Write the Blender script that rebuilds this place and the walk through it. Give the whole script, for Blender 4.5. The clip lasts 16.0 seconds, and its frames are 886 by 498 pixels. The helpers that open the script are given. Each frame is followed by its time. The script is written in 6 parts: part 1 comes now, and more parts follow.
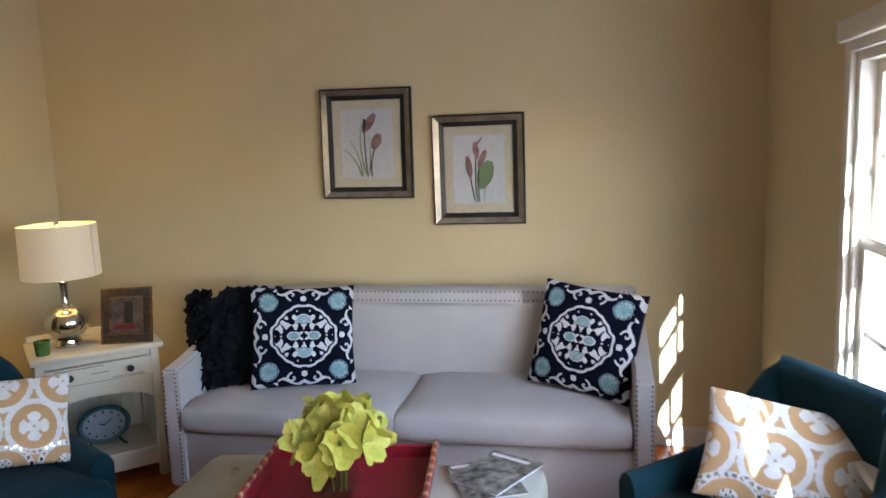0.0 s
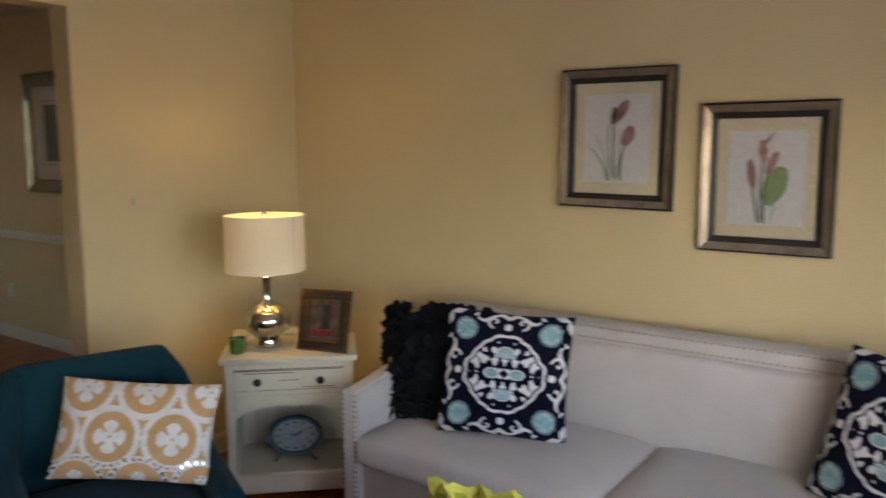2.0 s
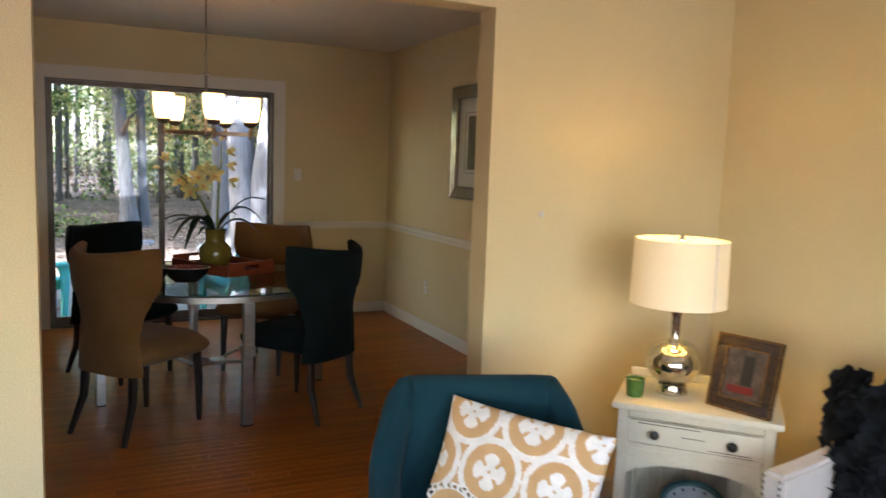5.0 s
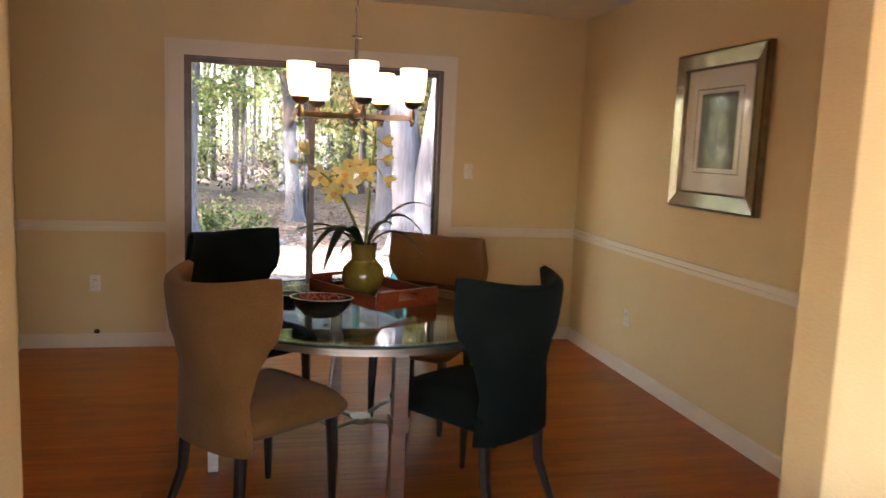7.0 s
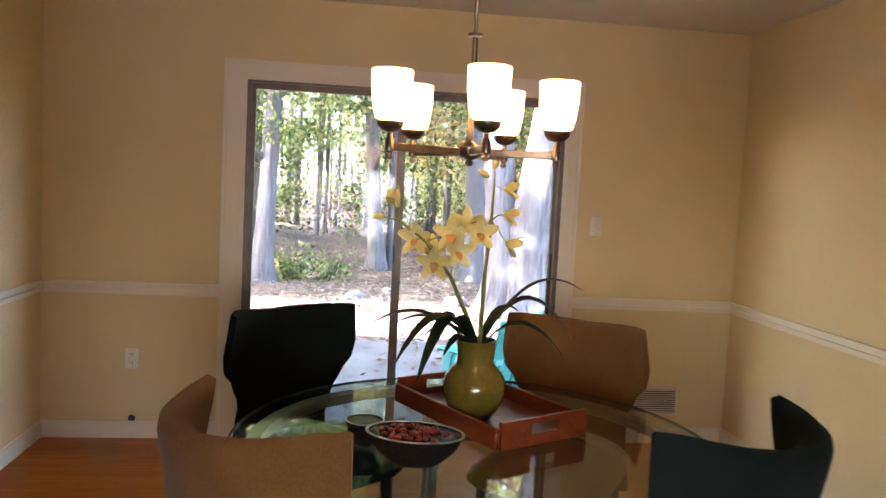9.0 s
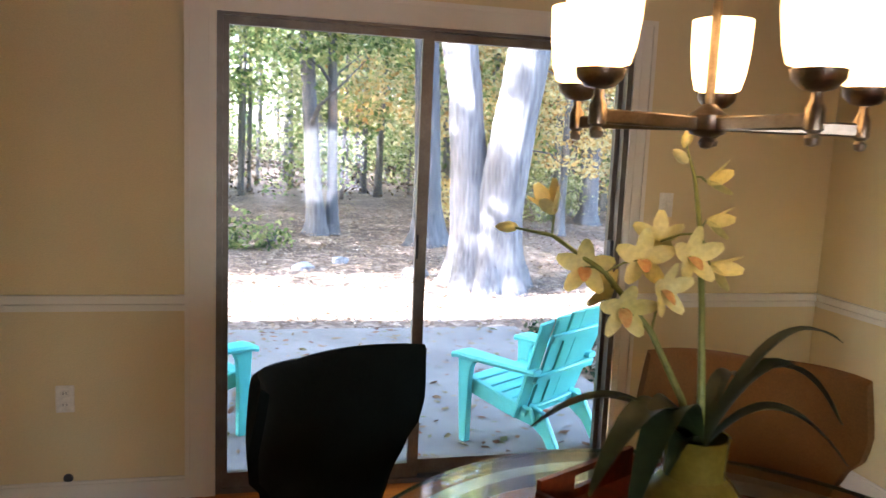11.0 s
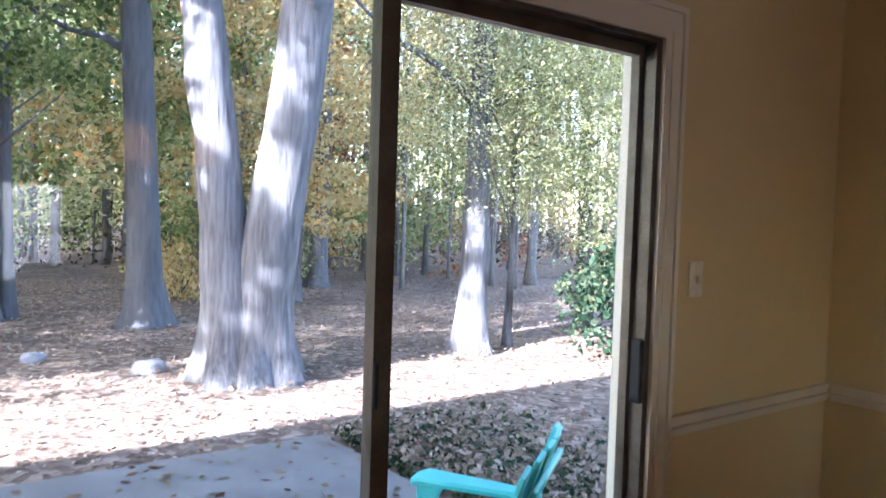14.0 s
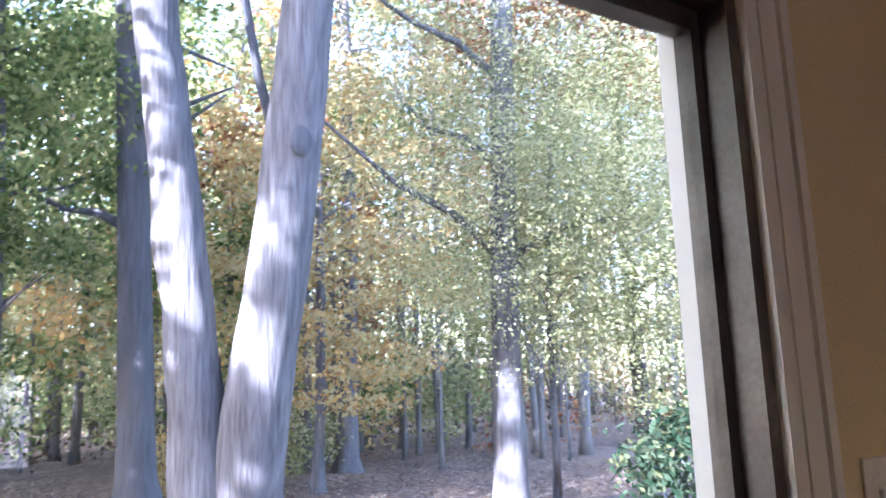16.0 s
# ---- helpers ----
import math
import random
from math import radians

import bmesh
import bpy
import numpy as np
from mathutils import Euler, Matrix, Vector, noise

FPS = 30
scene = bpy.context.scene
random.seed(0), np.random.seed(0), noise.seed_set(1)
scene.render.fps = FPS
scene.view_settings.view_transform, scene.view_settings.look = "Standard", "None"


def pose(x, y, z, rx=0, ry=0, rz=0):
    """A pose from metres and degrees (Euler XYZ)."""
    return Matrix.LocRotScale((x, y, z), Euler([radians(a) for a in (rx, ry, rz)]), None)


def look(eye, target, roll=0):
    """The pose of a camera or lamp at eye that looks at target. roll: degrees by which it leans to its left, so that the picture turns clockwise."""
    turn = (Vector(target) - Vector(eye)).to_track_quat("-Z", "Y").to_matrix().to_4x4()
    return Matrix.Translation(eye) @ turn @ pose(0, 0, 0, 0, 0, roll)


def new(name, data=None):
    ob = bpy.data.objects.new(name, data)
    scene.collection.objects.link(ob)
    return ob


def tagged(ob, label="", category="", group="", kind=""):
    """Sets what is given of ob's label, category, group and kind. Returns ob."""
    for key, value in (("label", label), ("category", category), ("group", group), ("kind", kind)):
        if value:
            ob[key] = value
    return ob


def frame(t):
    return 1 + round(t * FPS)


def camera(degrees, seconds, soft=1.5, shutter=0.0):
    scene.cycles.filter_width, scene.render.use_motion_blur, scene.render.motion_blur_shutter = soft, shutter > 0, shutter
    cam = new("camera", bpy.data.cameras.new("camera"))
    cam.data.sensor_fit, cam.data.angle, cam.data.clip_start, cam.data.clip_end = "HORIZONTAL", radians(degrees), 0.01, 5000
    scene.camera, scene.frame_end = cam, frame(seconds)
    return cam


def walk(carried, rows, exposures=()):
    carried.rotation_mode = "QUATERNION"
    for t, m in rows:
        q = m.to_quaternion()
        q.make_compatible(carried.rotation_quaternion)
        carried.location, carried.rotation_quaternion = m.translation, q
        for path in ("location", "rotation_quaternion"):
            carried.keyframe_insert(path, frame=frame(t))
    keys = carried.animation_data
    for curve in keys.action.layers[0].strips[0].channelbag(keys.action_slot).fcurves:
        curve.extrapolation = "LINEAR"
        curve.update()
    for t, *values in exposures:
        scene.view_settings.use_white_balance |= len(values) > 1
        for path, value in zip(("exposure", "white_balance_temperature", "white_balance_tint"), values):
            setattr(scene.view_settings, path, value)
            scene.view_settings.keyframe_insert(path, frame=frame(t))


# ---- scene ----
cam = camera(60.5, 16.0, 1.5, 0.5)
PATH = [
    (0, (-0.103, -0.629, 1.578), (-0.492, 1.312, 1.293), -2.1),
    (0.5, (-0.103, -0.339, 1.586), (-0.607, 1.571, 1.272), -1.0),
    (1, (-0.067, -0.084, 1.563), (-0.783, 1.745, 1.185), -0.7),
    (1.5, (-0.025, 0.14, 1.538), (-0.885, 1.923, 1.249), 0.9),
    (2, (-0.026, 0.241, 1.535), (-1.171, 1.86, 1.272), -0.2),
    (2.5, (0.008, 0.325, 1.496), (-1.389, 1.737, 1.257), 0.6),
    (3, (0.009, 0.33, 1.503), (-1.508, 1.614, 1.275), 1.3),
    (3.5, (0.018, 0.331, 1.499), (-1.592, 1.492, 1.257), 1.5),
    (4, (-0.017, 0.339, 1.489), (-1.699, 1.389, 1.233), 2.2),
    (4.5, (-0.178, 0.385, 1.48), (-1.914, 1.353, 1.252), 2.5),
    (5, (-0.416, 0.485, 1.504), (-2.21, 1.338, 1.276), 2.0),
    (7.5, (-2.113, 0.804, 1.495), (-4.06, 1.202, 1.264), 2.2),
    (8, (-2.417, 0.811, 1.504), (-4.368, 1.228, 1.365), 1.6),
    (8.5, (-2.683, 0.818, 1.514), (-4.641, 1.18, 1.332), 1.5),
    (9, (-2.998, 0.818, 1.508), (-4.976, 1.064, 1.353), 2.9),
    (9.5, (-3.322, 0.737, 1.535), (-5.301, 0.965, 1.350), 2.7),
    (12, (-4.691, 0.235, 1.574), (-6.545, 0.948, 1.34), 1.1),
    (12.5, (-5.03, 0.159, 1.575), (-6.839, 0.992, 1.391), 0.2),
    (13, (-5.402, 0.071, 1.496), (-7.136, 1.046, 1.285), 1.9),
    (13.5, (-5.656, 0.088, 1.520), (-7.322, 1.185, 1.372), 0.7),
    (14, (-5.966, 0.148, 1.516), (-7.563, 1.348, 1.429), 1.8),
    (14.5, (-6.229, 0.311, 1.537), (-7.807, 1.540, 1.503), 1.4),
    (15, (-6.434, 0.512, 1.480), (-7.925, 1.823, 1.716), 2.3),
    (15.5, (-6.654, 0.767, 1.492), (-8.203, 1.988, 1.820), -2.6),
    (16, (-6.817, 1.131, 1.520), (-8.464, 2.211, 1.869), -1.9),
]
EXPOSURES = [(0, 3.32, 5250, 15), (1.5, 3.1, 5500, 15), (2, 3.06, 5900, 15), (2.5, 2.97, 6200, 13), (3, 3.17, 6400, 13), (3.5, 3.47, 6350, 13), (4.5, 3.82, 6100, 14), (5, 4.07, 5950, 14), (7.5, 4.88, 6900, 28), (8.5, 5.01, 6500, 26), (9.5, 5.06, 6200, 22), (12, 4.58, 5900, 18), (13, 4.16, 5700, 18), (14.5, 3.81, 5600, 22), (16, 3.81, 5500, 28)]
walk(cam, [(t, look(eye, target, roll)) for t, eye, target, roll in PATH], EXPOSURES)


# ---- light ----
world = bpy.data.worlds.new("sky_world")
scene.world = world
world.use_nodes = True
wn = world.node_tree
sky = wn.nodes.new("ShaderNodeTexSky")
sky.sky_type = "NISHITA"
sky.sun_disc = False
SUN_DIR = Vector((-0.348, 1.2, -0.64)).normalized()   # the way the sunlight travels
sky.sun_elevation = math.asin(-SUN_DIR.z)
sky.sun_rotation = math.atan2(-SUN_DIR.x, -SUN_DIR.y)
wn.nodes["Background"].inputs[1].default_value = 0.15
wn.links.new(sky.outputs[0], wn.nodes["Background"].inputs[0])
sun_data = bpy.data.lights.new("sun", "SUN")
sun_data.energy, sun_data.angle, sun_data.color = 5.0, radians(0.5), (1.0, 0.975, 0.94)
sun = new("sun", sun_data)
# area lamps standing in for sky light; the last two at unseen windows
for name, at, w, h, watts in (("skylight_window", (0.83, 1.445, 1.23), 0.98, 1.18, 3.2), ("skylight_unseen_twin", (0.83, 0.30, 1.23), 0.98, 1.18, 0.55), ("skylight_unseen_second", (0.83, -1.6, 1.23), 1.5, 1.15, 0.1)):
    lamp_data = bpy.data.lights.new(name, "AREA")
    lamp_data.shape, lamp_data.size, lamp_data.size_y, lamp_data.energy, lamp_data.color = "RECTANGLE", h, w, watts, (0.90, 0.95, 1.0)
    new(name, lamp_data).matrix_world = pose(*at, 0, 90, 0)
sun.matrix_world = look((0, 0, 20), Vector((0, 0, 20)) + SUN_DIR)


# ---- materials ----
def node_mat(name, rough=0.5, metal=0.0):
    m = bpy.data.materials.new(name)
    m.use_nodes = True
    b = m.node_tree.nodes["Principled BSDF"]
    b.inputs["Roughness"].default_value = rough
    b.inputs["Metallic"].default_value = metal
    return m, m.node_tree, b


def texco(nt, scale=(1, 1, 1), space="Object"):
    tc = nt.nodes.new("ShaderNodeTexCoord")
    mp = nt.nodes.new("ShaderNodeMapping")
    mp.inputs["Scale"].default_value = scale
    nt.links.new(tc.outputs[space], mp.inputs[0])
    return mp.outputs[0]


def noise_tex(nt, vec, scale, detail=4, rough=0.6):
    n = nt.nodes.new("ShaderNodeTexNoise")
    n.inputs["Scale"].default_value, n.inputs["Detail"].default_value, n.inputs["Roughness"].default_value = scale, detail, rough
    nt.links.new(vec, n.inputs["Vector"])
    return n.outputs[0]


def ramp(nt, fac, stops):
    r = nt.nodes.new("ShaderNodeValToRGB")
    e = r.color_ramp.elements
    while len(e) < len(stops):
        e.new(0.5)
    for el, (p, c) in zip(e, stops):
        el.position, el.color = p, (*c, 1) if len(c) == 3 else c
    nt.links.new(fac, r.inputs[0])
    return r.outputs[0]


def bump(nt, b, height, strength=0.2, dist=0.01):
    n = nt.nodes.new("ShaderNodeBump")
    n.inputs["Strength"].default_value, n.inputs["Distance"].default_value = strength, dist
    nt.links.new(height, n.inputs["Height"])
    nt.links.new(n.outputs[0], b.inputs["Normal"])


def mixed(nt, fac, a, b):
    m = nt.nodes.new("ShaderNodeMix")
    m.data_type = "RGBA"
    if isinstance(fac, float):
        m.inputs[0].default_value = fac
    else:
        nt.links.new(fac, m.inputs[0])
    for sock, v in ((m.inputs[6], a), (m.inputs[7], b)):
        if isinstance(v, tuple):
            sock.default_value = (*v, 1)
        else:
            nt.links.new(v, sock)
    return m.outputs[2]


def surface(name, dark, light, rough=0.6, scale=6.0, fine=80.0, relief=0.15, metal=0.0, dist=0.004, stretch=(1, 1, 1), sheen=0.0):
    """A plain surface that varies at two scales: a broad drift and a fine grain with relief."""
    m, nt, b = node_mat(name, rough, metal)
    v = texco(nt, stretch)
    broad = noise_tex(nt, v, scale, 3)
    grain = noise_tex(nt, v, fine, 3)
    col = ramp(nt, broad, ((0.3, dark), (0.7, light)))
    g = ramp(nt, grain, ((0.35, (0.82, 0.82, 0.82)), (0.65, (1.0, 1.0, 1.0))))
    mul = nt.nodes.new("ShaderNodeMix")
    mul.data_type, mul.blend_type = "RGBA", "MULTIPLY"
    mul.inputs[0].default_value = 1.0
    nt.links.new(col, mul.inputs[6])
    nt.links.new(g, mul.inputs[7])
    nt.links.new(mul.outputs[2], b.inputs["Base Color"])
    if relief:
        bump(nt, b, grain, relief, dist)
    if sheen:
        b.inputs["Sheen Weight"].default_value = sheen
        b.inputs["Specular IOR Level"].default_value = 0.08
    return m


def wood(name, dark, light, rough=0.35, scale=(2, 30, 30), per_piece=0.35, coat=0.0):
    m, nt, b = node_mat(name, rough)
    tc = nt.nodes.new("ShaderNodeTexCoord")
    info = nt.nodes.new("ShaderNodeObjectInfo")
    add = nt.nodes.new("ShaderNodeVectorMath")
    add.operation = "MULTIPLY_ADD"
    add.inputs[1].default_value = scale
    nt.links.new(tc.outputs["Object"], add.inputs[0])
    comb = nt.nodes.new("ShaderNodeCombineXYZ")
    mul = nt.nodes.new("ShaderNodeMath")
    mul.operation = "MULTIPLY"
    mul.inputs[1].default_value = 90.0
    nt.links.new(info.outputs["Random"], mul.inputs[0])
    for i in range(3):
        nt.links.new(mul.outputs[0], comb.inputs[i])
    nt.links.new(comb.outputs[0], add.inputs[2])
    grain = noise_tex(nt, add.outputs[0], 1.0, 6, 0.65)
    col = ramp(nt, grain, ((0.28, dark), (0.72, light)))
    shade = ramp(nt, info.outputs["Random"], ((0.0, (1 - per_piece,) * 3), (1.0, (1.0, 1.0, 1.0))))
    m2 = nt.nodes.new("ShaderNodeMix")
    m2.data_type, m2.blend_type = "RGBA", "MULTIPLY"
    m2.inputs[0].default_value = 1.0
    nt.links.new(col, m2.inputs[6])
    nt.links.new(shade, m2.inputs[7])
    nt.links.new(m2.outputs[2], b.inputs["Base Color"])
    bump(nt, b, grain, 0.08, 0.002)
    if coat:
        b.inputs["Coat Weight"].default_value = coat
        b.inputs["Coat Roughness"].default_value = 0.18
        b.inputs["Specular IOR Level"].default_value = 0.18
    return m


def glass(name, color=(1, 1, 1), rough=0.0, least=0.018, most=0.7):
    """Thin clear glass that mirrors more at grazing angles and lets light pass straight."""
    m = bpy.data.materials.new(name)
    m.use_nodes = True
    nt = m.node_tree
    nt.nodes.remove(nt.nodes["Principled BSDF"])
    tr, gl, mx, fr, pw, ad = (nt.nodes.new("ShaderNode" + k) for k in ("BsdfTransparent", "BsdfGlossy", "MixShader", "LayerWeight", "Math", "Math"))
    tr.inputs[0].default_value = (*color, 1)
    gl.inputs["Roughness"].default_value = rough
    pw.operation, ad.operation = "POWER", "MULTIPLY_ADD"
    pw.inputs[1].default_value, ad.inputs[1].default_value, ad.inputs[2].default_value = 4.0, most, least
    nt.links.new(fr.outputs["Facing"], pw.inputs[0])
    nt.links.new(pw.outputs[0], ad.inputs[0])
    nt.links.new(ad.outputs[0], mx.inputs[0])
    nt.links.new(tr.outputs[0], mx.inputs[1])
    nt.links.new(gl.outputs[0], mx.inputs[2])
    nt.links.new(mx.outputs[0], nt.nodes["Material Output"].inputs[0])
    return m


WALL = surface("wall_paint", (0.665, 0.54, 0.29), (0.705, 0.58, 0.33), 0.75, 1.5, 220, 0.06, dist=0.001)
CEIL = surface("ceiling_paint", (0.72, 0.69, 0.62), (0.78, 0.75, 0.69), 0.9, 2, 150, 0.1, dist=0.001)
TRIM = surface("trim_paint", (0.72, 0.67, 0.55), (0.77, 0.72, 0.61), 0.4, 2, 700, 0.02, dist=0.001)
FLOOR_GAP = surface("floor_gap", (0.03, 0.012, 0.005), (0.05, 0.02, 0.008), 0.6)
OAK = wood("floor_oak", (0.20, 0.055, 0.016), (0.42, 0.145, 0.042), 0.28, (2.2, 55, 20), 0.5, 0.25)
DARK_METAL = surface("bronze_frame", (0.105, 0.09, 0.072), (0.17, 0.148, 0.12), 0.4, 8, 120, 0.03, metal=0.7)
PANE = glass("window_glass", (0.96, 0.97, 0.97), 0.0, 0.014)
SIDING = surface("outer_siding", (0.5, 0.47, 0.42), (0.6, 0.57, 0.5), 0.8)


# ---- mesh helpers ----
def B():
    return bmesh.new()


def box(bm, x0, x1, y0, y1, z0, z1, bevel=0.0, seg=1):
    r = bmesh.ops.create_cube(bm, size=1.0, matrix=Matrix.Translation(((x0 + x1) / 2, (y0 + y1) / 2, (z0 + z1) / 2)) @ Matrix.Diagonal((x1 - x0, y1 - y0, z1 - z0, 1)))
    if bevel:
        es = list({e for v in r["verts"] for e in v.link_edges})
        bmesh.ops.bevel(bm, geom=es, offset=bevel, segments=seg, affect="EDGES", profile=0.5)
    return bm


def cyl(bm, x, y, z0, z1, r0, r1=None, n=24, caps=True):
    bmesh.ops.create_cone(bm, cap_ends=caps, segments=n, radius1=r0, radius2=r0 if r1 is None else r1, depth=z1 - z0, matrix=Matrix.Translation((x, y, (z0 + z1) / 2)))
    return bm


def lathe(bm, prof, n=32, cx=0.0, cy=0.0, caps=True):
    """A turned body from (radius, height) pairs."""
    rings = []
    for r, z in prof:
        rings.append([bm.verts.new((cx + r * math.cos(2 * math.pi * i / n), cy + r * math.sin(2 * math.pi * i / n), z)) for i in range(n)])
    for a, b in zip(rings, rings[1:]):
        for i in range(n):
            bm.faces.new((a[i], a[(i + 1) % n], b[(i + 1) % n], b[i]))
    for ring, flip in ((rings[0], True), (rings[-1], False)) if caps else ():
        if (ring[0].co - ring[n // 2].co).length > 1e-4:
            bm.faces.new(ring[::-1] if flip else ring)
    return bm


def tube(bm, pts, r, n=8):
    """A bent tube along points; r is one radius or one for each point."""
    pts = [Vector(p) for p in pts]
    rr = r if isinstance(r, (list, tuple)) else [r] * len(pts)
    rings, ref = [], None
    for i, p in enumerate(pts):
        d = (pts[min(i + 1, len(pts) - 1)] - pts[max(i - 1, 0)]).normalized()
        if ref is None:
            ref = d.orthogonal().normalized()
        ref = (ref - d * ref.dot(d)).normalized()
        s = d.cross(ref)
        rings.append([bm.verts.new(p + (ref * math.cos(2 * math.pi * k / n) + s * math.sin(2 * math.pi * k / n)) * rr[i]) for k in range(n)])
    for a, b in zip(rings, rings[1:]):
        for k in range(n):
            bm.faces.new((a[k], a[(k + 1) % n], b[(k + 1) % n], b[k]))
    bm.faces.new(rings[0][::-1])
    bm.faces.new(rings[-1])
    return bm


def grid_surface(bm, f, nu, nv):
    vs = [[bm.verts.new(f(i / nu, j / nv)) for j in range(nv + 1)] for i in range(nu + 1)]
    for i in range(nu):
        for j in range(nv):
            bm.faces.new((vs[i][j], vs[i + 1][j], vs[i + 1][j + 1], vs[i][j + 1]))
    return vs


def prism(bm, outline, z0, z1):
    """A flat outline of (x, y) pairs drawn up from z0 to z1."""
    lo = [bm.verts.new((x, y, z0)) for x, y in outline]
    hi = [bm.verts.new((x, y, z1)) for x, y in outline]
    n = len(lo)
    bm.faces.new(lo[::-1])
    bm.faces.new(hi)
    for i in range(n):
        bm.faces.new((lo[i], lo[(i + 1) % n], hi[(i + 1) % n], hi[i]))
    return bm


def moved(bm, m):
    bmesh.ops.transform(bm, matrix=m, verts=bm.verts)
    return bm


def mesh_of(name, bm, material, smooth=None):
    bmesh.ops.recalc_face_normals(bm, faces=bm.faces)
    me = bpy.data.meshes.new(name)
    bm.to_mesh(me)
    bm.free()
    for m in material if isinstance(material, (list, tuple)) else (material,):
        me.materials.append(m)
    if smooth:
        me.polygons.foreach_set("use_smooth", [True] * len(me.polygons))
        me.set_sharp_from_angle(angle=radians(smooth))
    return me


def part(name, bm, material, parent, label="", smooth=40):
    ob = new(name, mesh_of(name, bm, material, smooth))
    ob.parent = parent
    if label:
        ob["label"] = label
    return ob


def thing(name, at, label, category, group="", turn=0.0, kind=""):
    ob = new(name)
    ob.matrix_world = pose(*at, 0, 0, turn)
    return tagged(ob, label, category, group, kind)


def solid(name, bm, material, label, category, kind="", group="", smooth=40, at=None):
    ob = new(name, mesh_of(name, bm, material, smooth))
    if at is not None:
        ob.matrix_world = at
    return tagged(ob, label, category, group, kind)


def cuboids(*boxes):
    bm = B()
    for b in boxes:
        box(bm, *b)
    return bm


# ---- the rooms ----
XL, XR, XP, XD = -3.10, 0.70, -3.23, -7.45   # living left face, living right wall, partition's dining face, dining far wall
YN, YS, YDL = 3.20, -3.2, -0.88              # long wall, wall behind the start, dining side wall
H = 2.54
OP0, OP1, OPH = 0.35, 1.955, 2.11            # opening between the rooms
DY0, DY1, DH = 0.215, 2.072, 2.075            # sliding door
WY0, WY1, WZ0, WZ1 = 0.92, 1.97, 0.62, 1.80  # living-room window
VY0, VY1 = -0.20, 0.80                       # unseen twin, placed so that sun reaches the right armchair's cushion
GZ = -0.15


def wall(name, bm, label="plain cream-yellow painted plaster wall"):
    return solid(name, bm, WALL, label, "wall", "structure", smooth=None)


wall("wall_north", cuboids((XD, XR, YN, YN + 0.18, -0.1, H)))
wall("wall_partition", cuboids((XP, XL, YS, OP0, 0, H), (XP, XL, OP1, YN, 0, H), (XP, XL, OP0, OP1, OPH, H)), "cream painted partition wall with a wide cased-free opening")
wall("wall_east", cuboids((XR, XR + 0.18, YS, -2.4, -0.1, H), (XR, XR + 0.18, -0.8, VY0, -0.1, H), (XR, XR + 0.18, VY1, WY0, -0.1, H), (XR, XR + 0.18, VY0, VY1, -0.1, WZ0), (XR, XR + 0.18, VY0, VY1, WZ1, H), (XR, XR + 0.18, -2.4, -0.8, -0.1, 0.62), (XR, XR + 0.18, -2.4, -0.8, 1.83, H), (XR, XR + 0.18, WY1, YN + 0.18, -0.1, H), (XR, XR + 0.18, WY0, WY1, -0.1, WZ0), (XR, XR + 0.18, WY0, WY1, WZ1, H)), "cream painted wall around the living-room window")
wall("wall_south", cuboids((XP, XR + 0.18, YS - 0.15, YS, -0.1, H)))
wall("wall_west", cuboids((XD - 0.13, XD, YDL - 0.15, DY0, -0.1, H), (XD - 0.13, XD, DY1, YN + 0.18, -0.1, H), (XD - 0.13, XD, DY0, DY1, DH, H)), "cream painted wall around the sliding glass door")
wall("wall_dining_side", cuboids((XD, XP, YDL - 0.15, YDL, -0.1, H)))
solid("ceiling", cuboids((XD - 0.13, XR + 0.18, YS - 0.15, YN + 0.18, H, H + 0.12)), CEIL, "flat white painted ceiling over both rooms", "ceiling", "structure", smooth=None)
floor = solid("floor", cuboids((XD, XR, YS, YN, -0.1, -0.012)), FLOOR_GAP, "glossy reddish-brown oak strip floor", "floor", "structure", smooth=None)


# ---- more materials ----
LINEN = surface("sofa_linen", (0.50, 0.47, 0.44), (0.56, 0.53, 0.50), 0.9, 4, 420, 0.25, dist=0.002, sheen=0.2)
NAIL = surface("nailhead_pewter", (0.20, 0.18, 0.15), (0.32, 0.29, 0.25), 0.35, 30, 200, 0.0, metal=0.9)
DARK_LEG = surface("espresso_leg", (0.012, 0.008, 0.006), (0.022, 0.014, 0.01), 0.35, 10, 90, 0.05)
TEAL = surface("teal_velvet", (0.006, 0.026, 0.036), (0.010, 0.038, 0.050), 0.9, 5, 300, 0.2, dist=0.002, sheen=0.06)
NAVY = surface("navy_cloth", (0.003, 0.004, 0.011), (0.006, 0.007, 0.018), 0.9, 9, 400, 0.2, dist=0.001, sheen=0.01)
WHITE_CLOTH = surface("white_print", (0.62, 0.61, 0.60), (0.72, 0.71, 0.70), 0.9, 9, 400, 0.15, dist=0.001)
AQUA_CLOTH = surface("aqua_print", (0.16, 0.30, 0.32), (0.30, 0.45, 0.46), 0.9, 40, 400, 0.15, dist=0.001, sheen=0.01)
RUFFLE = surface("charcoal_ruffle", (0.007, 0.008, 0.010), (0.013, 0.015, 0.018), 0.9, 14, 300, 0.2, dist=0.002, sheen=0.01)
GOLD_CLOTH = surface("orange_tan_cloth", (0.47, 0.29, 0.13), (0.56, 0.36, 0.18), 0.85, 9, 420, 0.2, dist=0.001, sheen=0.01)
SILVER_THREAD = surface("silver_thread", (0.62, 0.60, 0.57), (0.74, 0.72, 0.69), 0.55, 30, 300, 0.2, dist=0.001)
